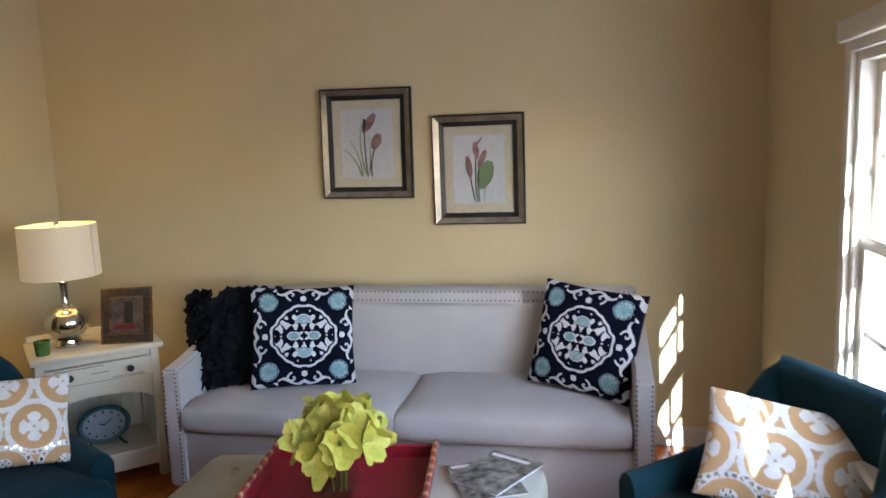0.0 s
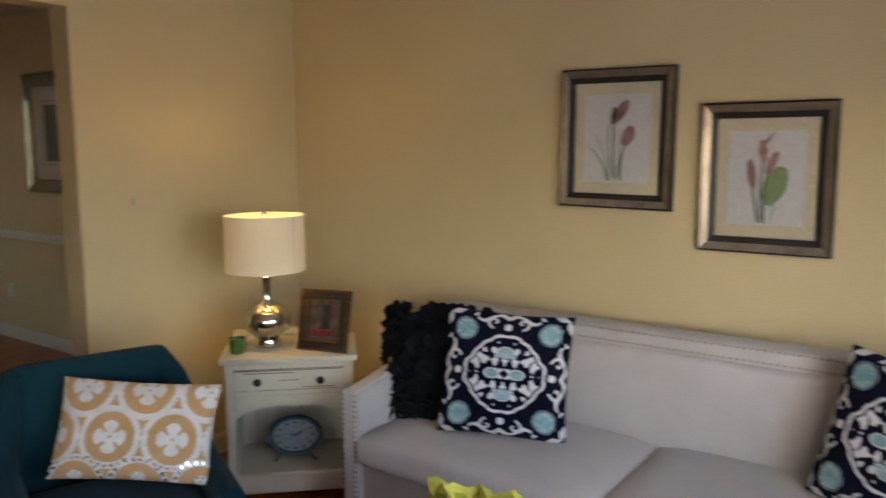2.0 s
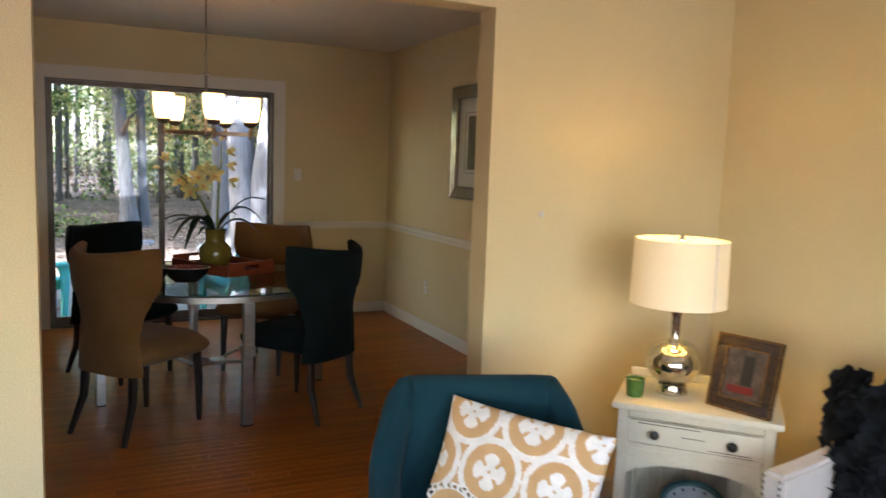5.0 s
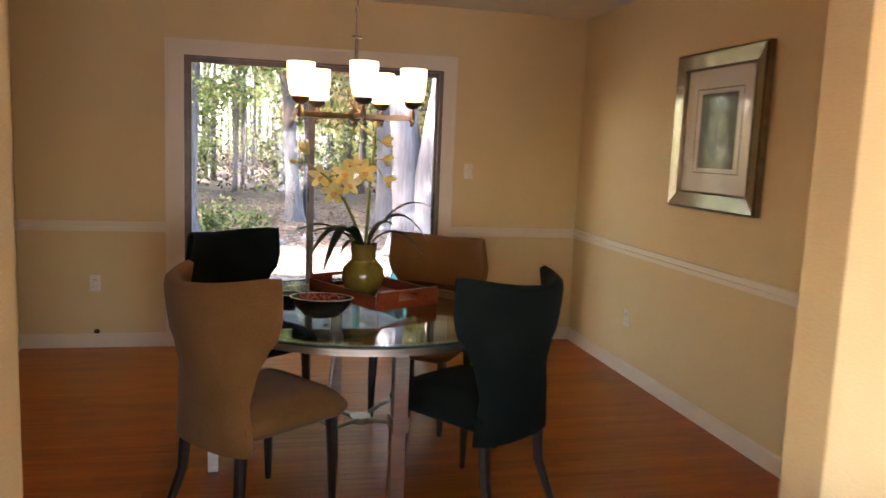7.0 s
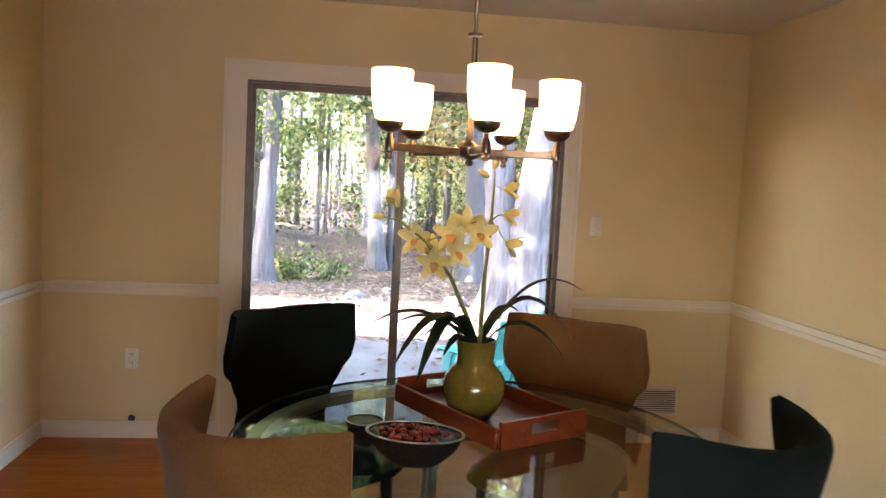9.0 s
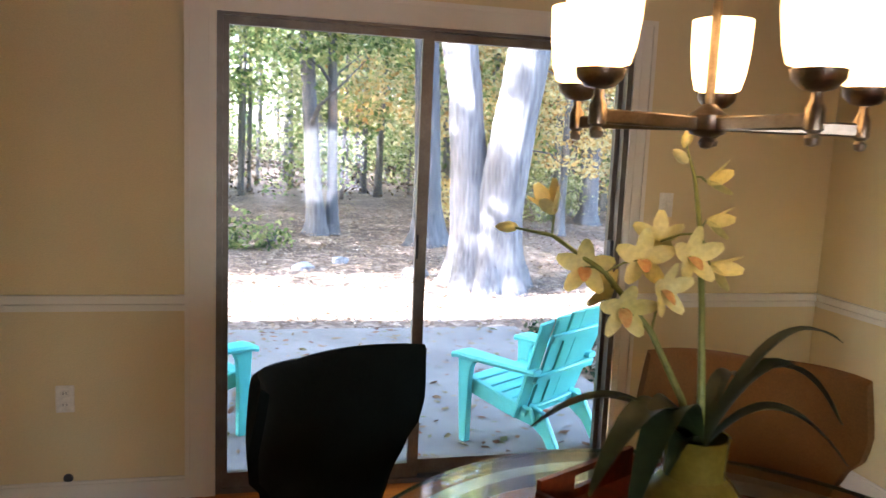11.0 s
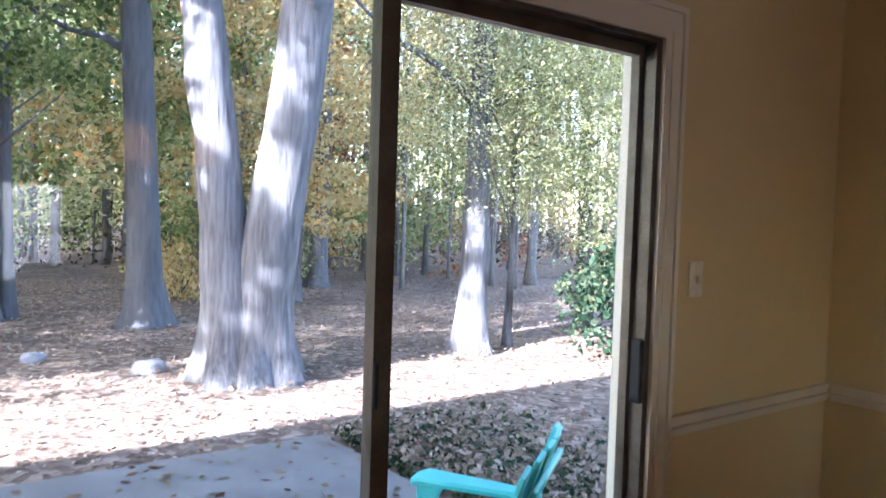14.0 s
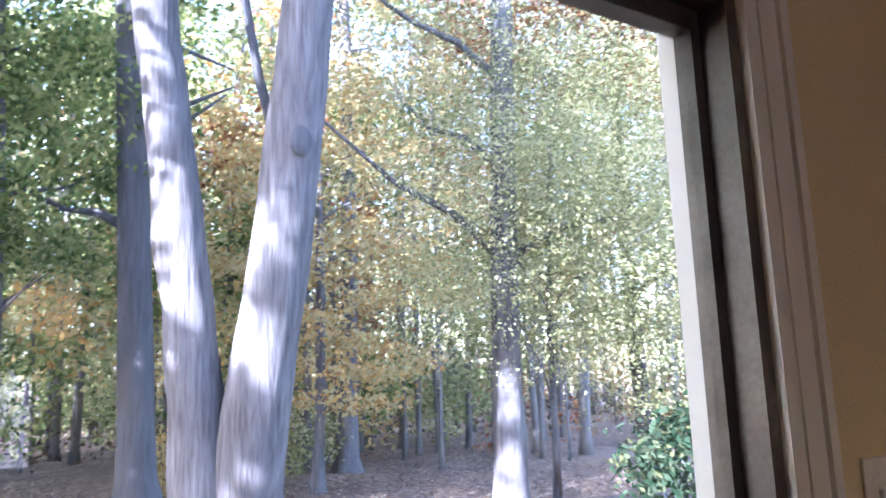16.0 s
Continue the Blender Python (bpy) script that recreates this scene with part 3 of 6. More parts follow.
# ---- nightstand and what stands on it ----
NS = pose(-2.484, 2.542, 0, 0, 0, 43.3)
ns = thing("nightstand", (0, 0, 0), "distressed white wooden nightstand set across the corner", "nightstand")
ns.matrix_world = NS
w, d = 0.50, 0.38
part("top", box(B(), -0.285, 0.285, -0.215, 0.20, 0.645, 0.672, 0.008, 2), FURN_WHITE, ns)
part("gallery_rail", box(B(), -0.27, 0.27, 0.175, 0.193, 0.672, 0.705, 0.005), FURN_WHITE, ns)
for sx in (-1, 1):
    part("side_panel", box(B(), sx * w / 2 - 0.012, sx * w / 2 + 0.012, -d / 2 + 0.03, d / 2, 0.07, 0.645, 0.003), FURN_WHITE, ns)
    for y in (-d / 2, d / 2 - 0.035):
        part("post", box(B(), sx * (w / 2 - 0.005) - 0.02, sx * (w / 2 - 0.005) + 0.02, y, y + 0.04, 0.0, 0.645, 0.005), FURN_WHITE, ns)
for k in range(9):
    x = -w / 2 + 0.02 + k * (w - 0.04) / 9
    part("back_board", box(B(), x + 0.001, x + (w - 0.04) / 9 - 0.001, d / 2 - 0.012, d / 2 - 0.002, 0.07, 0.645, 0.002), FURN_WHITE, ns)
part("shelf", box(B(), -w / 2 + 0.012, w / 2 - 0.012, -d / 2 + 0.01, d / 2 - 0.012, 0.135, 0.155, 0.003), FURN_WHITE, ns)
part("divider", box(B(), -w / 2 + 0.012, w / 2 - 0.012, -d / 2 + 0.03, d / 2 - 0.012, 0.50, 0.512), FURN_WHITE, ns)
part("bottom_rail", box(B(), -w / 2 + 0.015, w / 2 - 0.015, -d / 2 + 0.006, -d / 2 + 0.03, 0.065, 0.15, 0.004), FURN_WHITE, ns)
bm = B()
arch = [(-w / 2 + 0.015, 0.50), (w / 2 - 0.015, 0.50), (w / 2 - 0.015, 0.40)] + [(0.215 * math.cos(math.pi * k / 20), 0.40 + 0.055 * math.sin(math.pi * k / 20)) for k in range(1, 20)] + [(-w / 2 + 0.015, 0.40)]
prism(bm, arch, 0, 0.02)
part("arched_apron", moved(bm, Matrix(((1, 0, 0, 0), (0, 0, 1, -d / 2 + 0.008), (0, 1, 0, 0), (0, 0, 0, 1)))), FURN_WHITE, ns)
part("drawer_rail", cuboids((-w / 2 + 0.015, w / 2 - 0.015, -d / 2 + 0.01, -d / 2 + 0.03, 0.615, 0.645), (-w / 2 + 0.015, w / 2 - 0.015, -d / 2 + 0.01, -d / 2 + 0.03, 0.50, 0.52)), FURN_WHITE, ns)
drawer = part("drawer", box(B(), -0.229, 0.229, -d / 2 - 0.002, -d / 2 + 0.02, 0.5225, 0.6125, 0.004), FURN_WHITE, ns)
part("worn_edge", cuboids((-0.19, 0.02, -d / 2 - 0.0032, -d / 2 - 0.001, 0.598, 0.601), (0.05, 0.19, -d / 2 - 0.0032, -d / 2 - 0.001, 0.533, 0.5355), (-0.04, 0.04, -d / 2 - 0.0032, -d / 2 - 0.001, 0.566, 0.5685), (-0.215, 0.215, -d / 2 - 0.0028, -d / 2 - 0.001, 0.6085, 0.6105), (-0.12, 0.20, -d / 2 - 0.0028, -d / 2 - 0.001, 0.5245, 0.5262)), WORN_EDGE, drawer, "dark wood showing through worn paint")
for x in (-0.13, 0.13):
    part("knob", moved(lathe(B(), ((0.0, 0), (0.007, 0.0), (0.006, 0.012), (0.015, 0.018), (0.016, 0.026), (0.009, 0.031), (0.0, 0.032)), 16), pose(x, -d / 2 - 0.002, 0.568, 90, 0, 0)), BLACK_KNOB, drawer, "round black iron knob")

lamp = thing("table_lamp", (-2.555, 2.475, 0.672), "lit mercury-glass table lamp with a cream drum shade", "table lamp")
part("foot", lathe(B(), ((0.0, 0.0), (0.058, 0.0), (0.060, 0.008), (0.056, 0.014), (0.054, 0.035), (0.046, 0.04), (0.0, 0.042)), 32), MERCURY, lamp)
part("globe", lathe(B(), [(0.03 if k in (0, 16) else 0.096 * math.sin(math.pi * (k + 1.2) / 18.4), 0.04 + 0.145 * (1 - math.cos(math.pi * k / 16)) / 2) for k in range(17)], 36), MERCURY, lamp, "silvered mercury-glass ball")
part("outer_globe", lathe(B(), [(max(0.035, 0.104 * math.sin(math.pi * (k + 1) / 18)), 0.036 + 0.165 * (1 - math.cos(math.pi * k / 16)) / 2) for k in range(17)], 36), CLEAR, lamp, "clear glass outer ball")
part("neck", lathe(B(), ((0.030, 0.185), (0.022, 0.20), (0.018, 0.225), (0.019, 0.29), (0.024, 0.31), (0.012, 0.318), (0.008, 0.32), (0.008, 0.56)), 24), MERCURY, lamp)
bm = lathe(B(), ((0.170, 0.336), (0.174, 0.338), (0.170, 0.580), (0.166, 0.578)), 64)
for f in list(bm.faces):
    if len(f.verts) > 4:
        bm.faces.remove(f)
shade = part("shade", bm, LAMP_SHADE, lamp, "glowing cream linen drum shade")
part("seam", moved(cuboids((-0.004, 0.004, -0.0015, 0.0015, 0.338, 0.58)), pose(0.1725, 0.006, 0, 0, 0, 90)), SHADE_SEAM, shade)
bm = B()
for k in range(3):
    tube(bm, ((0, 0, 0.560), (0.168 * math.cos(k * 2.094), 0.168 * math.sin(k * 2.094), 0.572)), 0.002, 6)
part("spider", bm, MERCURY, lamp)
part("finial", lathe(B(), ((0.0, 0.556), (0.009, 0.556), (0.004, 0.568), (0.012, 0.578), (0.008, 0.592), (0.0, 0.598)), 16), MERCURY, lamp)
part("bulb", moved(lathe(B(), [(0.034 * math.sin(math.pi * k / 10), -0.034 * math.cos(math.pi * k / 10)) for k in range(11)], 16), Matrix.Translation((0, 0, 0.46))), BULB, lamp, "lit warm bulb")

photo = thing("photo_frame", (0, 0, 0), "carved dark bronze photo frame standing on the nightstand", "photo frame")
photo.matrix_world = pose(-2.285, 2.525, 0.674, -14, 0, 16)
fw, fh, b0 = 0.235, 0.265, 0.046
for name, bx in (("frame_rail", (-fw / 2, fw / 2, 0, 0.02, 0, b0)), ("frame_rail", (-fw / 2, fw / 2, 0, 0.02, fh - b0, fh)), ("frame_stile", (-fw / 2, -fw / 2 + b0, 0, 0.02, b0, fh - b0)), ("frame_stile", (fw / 2 - b0, fw / 2, 0, 0.02, b0, fh - b0))):
    part(name, box(B(), *bx, 0.005, 2), PHOTO_FRAME, photo)
pic = part("picture", cuboids((-fw / 2 + b0, fw / 2 - b0, 0.008, 0.014, b0, fh - b0)), PHOTO_GREY, photo)
part("dark_figure_shape", cuboids((-0.012, 0.028, 0.006, 0.008, b0 + 0.05, fh - b0 - 0.02)), PHOTO_DARK, pic)
part("red_shape", cuboids((-0.058, 0.04, 0.0055, 0.0078, b0 + 0.02, b0 + 0.045)), PHOTO_RED, pic)
part("inner_bead", cuboids((-fw / 2 + b0 - 0.006, fw / 2 - b0 + 0.006, -0.003, 0.004, b0 - 0.006, b0), (-fw / 2 + b0 - 0.006, fw / 2 - b0 + 0.006, -0.003, 0.004, fh - b0, fh - b0 + 0.006), (-fw / 2 + b0 - 0.006, -fw / 2 + b0, -0.003, 0.004, b0, fh - b0), (fw / 2 - b0, fw / 2 - b0 + 0.006, -0.003, 0.004, b0, fh - b0)), OLD_GOLD, photo, "worn gold inner bead")
part("outer_bead", cuboids((-fw / 2, fw / 2, -0.004, 0.0, 0.0, 0.007), (-fw / 2, fw / 2, -0.004, 0.0, fh - 0.007, fh), (-fw / 2, -fw / 2 + 0.007, -0.004, 0.0, 0.007, fh - 0.007), (fw / 2 - 0.007, fw / 2, -0.004, 0.0, 0.007, fh - 0.007)), OLD_GOLD, photo)
part("easel_back", cuboids((-0.03, 0.03, 0.02, 0.026, 0.03, 0.2)), PHOTO_DARK, photo)

candle = thing("candle", (-2.568, 2.312, 0.672), "small green glass votive candle on the nightstand", "candle")
part("holder", lathe(B(), ((0.0, 0.0), (0.028, 0.0), (0.031, 0.01), (0.035, 0.062), (0.036, 0.066), (0.032, 0.066), (0.030, 0.050), (0.0, 0.050)), 24), CANDLE_GREEN, candle)
part("wax", lathe(B(), ((0.0, 0.0505), (0.0295, 0.0505), (0.0295, 0.055), (0.0, 0.054)), 24), WAX, candle)
part("wick", cyl(B(), 0, 0, 0.054, 0.064, 0.0012, n=6), DARK_LEG, candle)

clock = thing("desk_clock", (0, 0, 0), "oval teal metal clock with a pale face on the shelf", "clock")
clock.matrix_world = NS @ pose(0.01, -0.06, 0.155)
bm = lathe(B(), ((0.100, 0.0), (0.118, 0.0), (0.122, 0.012), (0.112, 0.026), (0.098, 0.024), (0.096, 0.012), (0.096, 0.0)), 40)
oval = pose(0, 0.02, 0.115, 90, 0, 0) @ Matrix.Diagonal((1, 0.78, 1, 1))
part("case", moved(bm, oval), CLOCK_TEAL, clock)
face = part("face", moved(lathe(B(), ((0.0, 0.002), (0.098, 0.002), (0.098, 0.012), (0.0, 0.012)), 40), oval), CLOCK_FACE, clock)
bm = B()
for k in range(12):
    a = math.pi * k / 6
    box(bm, 0.078 * math.sin(a) - 0.004, 0.078 * math.sin(a) + 0.004, 0.0050, 0.0078, 0.115 + 0.061 * math.cos(a) - 0.005, 0.115 + 0.061 * math.cos(a) + 0.005)
tagged(part("hour_marks", bm, BLACK_KNOB, face), kind="stuff")
for a, ln in ((58, 0.042), (-70, 0.026)):
    part("clock_pointer", moved(cuboids((-0.002, 0.002, -0.001, 0.001, -0.006, ln)), pose(0, 0.0045, 0.115, 0, a, 0)), BLACK_KNOB, face)
for x in (-0.055, 0.055):
    part("foot", tube(B(), ((x, 0.01, 0.05), (x * 1.3, 0.0, 0.02), (x * 1.7, -0.01, 0.004)), 0.006, 8), CLOCK_TEAL, clock)


# ---- pictures on the living-room wall ----
def frame_bars(parent, name, w, h, bar, d0, d1, mat, inset=0.0):
    """Four mitred bars round (0,0)-(w,h) in x and z, from y = -d1 to -d0."""
    o = [(inset, inset), (w - inset, inset), (w - inset, h - inset), (inset, h - inset)]
    i = [(inset + bar, inset + bar), (w - inset - bar, inset + bar), (w - inset - bar, h - inset - bar), (inset + bar, h - inset - bar)]
    for k in range(4):
        bm = B()
        q = [o[k], o[(k + 1) % 4], i[(k + 1) % 4], i[k]]
        lo = [bm.verts.new((x, -d0, z)) for x, z in q]
        hi = [bm.verts.new((x, -d1 if j < 2 else -d1 * 0.72 - d0 * 0.28, z)) for j, (x, z) in enumerate(q)]
        bm.faces.new(lo)
        bm.faces.new(hi[::-1])
        for j in range(4):
            bm.faces.new((lo[j], lo[(j + 1) % 4], hi[(j + 1) % 4], hi[j]))
        part(name, bm, mat, parent, smooth=None)


def ribbon(pts, wid, y):
    """A flat tapering stroke in the picture's plane."""
    bm = B()
    n = len(pts)
    va, vb = [], []
    for k, (x, z) in enumerate(pts):
        x0, z0 = pts[max(0, k - 1)]
        x1, z1 = pts[min(n - 1, k + 1)]
        dx, dz = x1 - x0, z1 - z0
        L = math.hypot(dx, dz)
        ww = wid[k] if isinstance(wid, (list, tuple)) else wid
        va.append(bm.verts.new((x - dz / L * ww, y, z + dx / L * ww)))
        vb.append(bm.verts.new((x + dz / L * ww, y, z - dx / L * ww)))
    for k in range(n - 1):
        bm.faces.new((va[k], va[k + 1], vb[k + 1], vb[k]))
    r = bmesh.ops.extrude_face_region(bm, geom=list(bm.faces))
    bmesh.ops.translate(bm, vec=(0, -0.0006, 0), verts=[v for v in r["geom"] if isinstance(v, bmesh.types.BMVert)])
    return bm


def curve2(a, b, c, n=10):
    return [tuple((1 - t) ** 2 * a[i] + 2 * t * (1 - t) * b[i] + t * t * c[i] for i in (0, 1)) for t in (k / n for k in range(n + 1))]


def flower_picture(x, z, w, h, kind, label, roll=0.0):
    p = thing("flower_picture", (0, 0, 0), label, "picture", "flower pictures")
    p.matrix_world = pose(x, YN - 0.004, z, 0, roll, 0)
    frame_bars(p, "outer_frame", w, h, 0.007, 0.0, 0.026, FRAME_BLACK)
    frame_bars(p, "frame_bar", w, h, 0.028, 0.0, 0.034, FRAME_SILVER, 0.0071)
    frame_bars(p, "inner_lip", w, h, 0.023, 0.0, 0.022, FRAME_BLACK, 0.0352)
    m = 0.058
    part("mat_board", cuboids((m, w - m, -0.008, -0.002, m, h - m)), MAT_CREAM, p)
    px, pz = 0.102, 0.104
    sheet = part("print", cuboids((px, w - px, -0.0098, -0.0082, pz, h - pz)), PAPER, p)
    W, Hh = w - 2 * px, h - 2 * pz
    Y = -0.0102

    def at(pts):
        return [(px + a * W, pz + b * Hh) for a, b in pts]

    def stroke(name, a, b, c, w0, w1, mat, y=Y):
        pts = at(curve2(a, b, c))
        part(name, ribbon(pts, [(w0 + (w1 - w0) * k / 10) * (1 if 0 < k < 10 else 0.5) for k in range(11)], y), mat, sheet, smooth=None)

    def bud(name, a, c, wid, mat, y=Y - 0.0008):
        pts = at(curve2(a, ((a[0] + c[0]) / 2, (a[1] + c[1]) / 2), c))
        part(name, ribbon(pts, [wid * math.sin(math.pi * (0.06 + 0.86 * k / 10)) ** 0.7 for k in range(11)], y), mat, sheet, smooth=None)
    if kind == "tulip":
        stroke("stem", (0.50, 0.02), (0.44, 0.4), (0.46, 0.72), 0.004, 0.003, STEM)
        stroke("stem", (0.58, 0.02), (0.54, 0.25), (0.66, 0.46), 0.004, 0.003, STEM)
        stroke("leaf", (0.40, 0.02), (0.38, 0.3), (0.17, 0.56), 0.005, 0.001, STEM_GREEN)
        stroke("leaf", (0.38, 0.02), (0.30, 0.3), (0.02, 0.44), 0.005, 0.001, STEM_GREEN)
        stroke("leaf", (0.47, 0.05), (0.30, 0.5), (0.42, 0.88), 0.005, 0.001, STEM_GREEN)
        stroke("leaf", (0.53, 0.05), (0.58, 0.4), (0.54, 0.62), 0.004, 0.001, STEM_GREEN)
        bud("bloom", (0.46, 0.68), (0.66, 0.93), 0.022, PETAL_PINK)
        bud("bloom", (0.62, 0.42), (0.74, 0.64), 0.026, PETAL_PINK)
        bud("bud", (0.44, 0.66), (0.47, 0.86), 0.010, STEM)
    else:
        bud("leaf", (0.52, 0.22), (0.72, 0.62), 0.040, STEM_GREEN, Y)
        stroke("stem", (0.42, 0.02), (0.34, 0.3), (0.33, 0.42), 0.004, 0.003, STEM)
        stroke("stem", (0.46, 0.02), (0.40, 0.4), (0.46, 0.72), 0.004, 0.003, STEM)
        stroke("stem", (0.50, 0.02), (0.46, 0.3), (0.52, 0.56), 0.004, 0.003, STEM)
        stroke("stem", (0.58, 0.02), (0.60, 0.2), (0.66, 0.36), 0.002, 0.002, STEM_GREEN)
        bud("bloom", (0.47, 0.66), (0.43, 0.90), 0.016, PETAL_PINK)
        stroke("petal_tip", (0.42, 0.84), (0.52, 0.90), (0.58, 0.98), 0.009, 0.002, PETAL_PINK, Y - 0.0012)
        bud("bloom", (0.50, 0.54), (0.64, 0.78), 0.016, PETAL_PINK)
        bud("bloom", (0.34, 0.38), (0.28, 0.70), 0.016, PETAL_PINK)
    part("picture_glass", cuboids((m, w - m, -0.0150, -0.0142, m, h - m)), CLEAR, p).visible_shadow = False
    return p


flower_picture(-1.491, 1.292, 0.482, 0.562, "tulip", "framed tulip print in a bronze-silver frame on the wall", 0.6)
flower_picture(-0.901, 1.146, 0.466, 0.552, "calla", "framed calla lily print in a bronze-silver frame on the wall", 0.0)


# ---- ottoman table with tray, flowers and magazines ----
ott = thing("ottoman", (-0.89, 1.57, 0), "pale cream tufted upholstered ottoman used as a coffee table", "ottoman")
bm = cushion_mesh(1.24, 0.66, 0.20, 0.04, 0.012)
part("padded_top", moved(bm, Matrix.Translation((0, 0, 0.245))), OTTO, ott)
for i in range(4):
    for j in range(2):
        part("button", moved(lathe(B(), ((0.0, 0.0), (0.013, 0.0), (0.010, 0.005), (0.0, 0.007)), 12), Matrix.Translation((-0.465 + 0.31 * i, -0.16 + 0.32 * j, 0.452))), OTTO, ott)
part("base_frame", box(B(), -0.59, 0.59, -0.30, 0.30, 0.20, 0.25, 0.008), DARK_LEG, ott)
for sx in (-1, 1):
    for sy in (-1, 1):
        part("leg", cyl(B(), sx * 0.55, sy * 0.26, 0, 0.2, 0.016, 0.026, 12), DARK_LEG, ott)

tray = thing("serving_tray", (-0.91, 1.615, 0.459), "red lacquered wicker tray with bamboo-wrapped edges", "tray", turn=7)
tw, td = 0.57, 0.44
part("bottom", box(B(), -tw / 2, tw / 2, -td / 2, td / 2, 0.0, 0.01), RED_LACQUER, tray)
for k in range(34):
    y = -td / 2 + 0.02 + k * (td - 0.04) / 33
    part("woven_strip", tube(B(), ((-tw / 2 + 0.015, y, 0.011), (tw / 2 - 0.015, y, 0.011)), 0.0042, 5), RED_LACQUER, tray)
for nm, bx in (("long_side", (-tw / 2, tw / 2, td / 2 - 0.012, td / 2, 0.0, 0.06)), ("long_side", (-tw / 2, tw / 2, -td / 2, -td / 2 + 0.012, 0.0, 0.06)), ("short_side", (-tw / 2, -tw / 2 + 0.012, -td / 2 + 0.012, td / 2 - 0.012, 0.0, 0.06)), ("short_side", (tw / 2 - 0.012, tw / 2, -td / 2 + 0.012, td / 2 - 0.012, 0.0, 0.06))):
    part(nm, box(B(), *bx, 0.003), RED_LACQUER, tray)
for sx in (-1, 1):
    rail = part("rim_pole", tube(B(), ((sx * tw / 2, -td / 2, 0.066), (sx * tw / 2, td / 2, 0.066)), 0.009, 10), RED_LACQUER, tray)
    for k in range(7):
        y = -td / 2 + 0.03 + k * (td - 0.06) / 6
        part("bamboo_wrap", tube(B(), ((sx * tw / 2, y - 0.011, 0.066), (sx * tw / 2, y + 0.011, 0.066)), 0.0105, 10), BAMBOO, rail)


def petal(bm, c, direction, up, length, width, curl, n=5):
    """A cupped petal from c along direction, bending towards up."""
    side = direction.cross(up).normalized()
    prev = None
    for k in range(n + 1):
        t = k / n
        p = c + direction * (length * t) + up * (curl * t * t * length)
        ww = width * math.sin(math.pi * (0.12 + 0.80 * t)) ** 0.8
        row = [bm.verts.new(p - side * ww + up * ww * 0.35), bm.verts.new(p), bm.verts.new(p + side * ww + up * ww * 0.35)]
        if prev:
            for j in range(2):
                bm.faces.new((prev[j], prev[j + 1], row[j + 1], row[j]))
        prev = row


bouquet = thing("flower_arrangement", (-0.905, 1.555, 0.475), "chartreuse green silk flowers in a small square glass vase", "flowers")
part("vase", cuboids((-0.05, 0.05, -0.05, -0.046, 0, 0.09), (-0.05, 0.05, 0.046, 0.05, 0, 0.09), (-0.05, -0.046, -0.046, 0.046, 0, 0.09), (0.046, 0.05, -0.046, 0.046, 0, 0.09), (-0.05, 0.05, -0.05, 0.05, 0, 0.006)), CLEAR, bouquet, "square clear glass vase")
rnd = random.Random(3)
bm = B()
for k in range(16):
    a = rnd.random() * 6.28
    tube(bm, ((0.02 * math.cos(a), 0.02 * math.sin(a), 0.008), (0.03 * math.cos(a), 0.03 * math.sin(a), 0.12), (0.07 * math.cos(a), 0.07 * math.sin(a), 0.17)), 0.003, 5)
part("stems", bm, FLOWER_EYE, bouquet)
for k in range(17):
    ga = k * 2.39996
    zf = 1 - 1.3 * (k + 0.5) / 17
    rr = math.sqrt(max(0, 1 - zf * zf))
    nrm = Vector((rr * math.cos(ga), rr * math.sin(ga), zf * 0.9 + 0.15)).normalized()
    c = Vector((0, 0, 0.165)) + nrm * 0.085
    bm = B()
    t0 = nrm.orthogonal().normalized()
    s0 = nrm.cross(t0)
    for j in range(6):
        a = j * math.pi / 3 + rnd.uniform(-0.2, 0.2)
        dv = (t0 * math.cos(a) + s0 * math.sin(a)) * 0.85 + nrm * 0.55
        petal(bm, c, dv.normalized(), nrm, rnd.uniform(0.075, 0.10), rnd.uniform(0.030, 0.042), rnd.uniform(-0.25, 0.4), 7)
    bl = part("blossom", bm, FLOWER_GREEN, bouquet, smooth=180)
    part("flower_eye", moved(lathe(B(), ((0.0, -0.004), (0.009, 0.0), (0.007, 0.012), (0.0, 0.016)), 8), Matrix.Translation(c) @ nrm.to_track_quat("Z", "Y").to_matrix().to_4x4()), FLOWER_EYE, bl)

for k, (x, y, turn, lab) in enumerate(((-0.46, 1.72, 24, "glossy magazine lying under another on the ottoman"), (-0.43, 1.76, -28, "glossy magazine with a dark photo cover on the ottoman"))):
    mag = thing("magazine", (x, y, 0.460 + 0.0085 * k), lab, "magazine", "magazines", turn)
    part("pages", cuboids((-0.10, 0.10, -0.135, 0.135, 0.0, 0.006)), PAPER, mag)
    cov = part("cover", box(B(), -0.103, 0.102, -0.138, 0.138, 0.006, 0.0078), MAG_A, mag)
    part("title_bar", cuboids((-0.09, 0.06, 0.10, 0.12, 0.0079, 0.0083)), WHITE_CLOTH, cov)


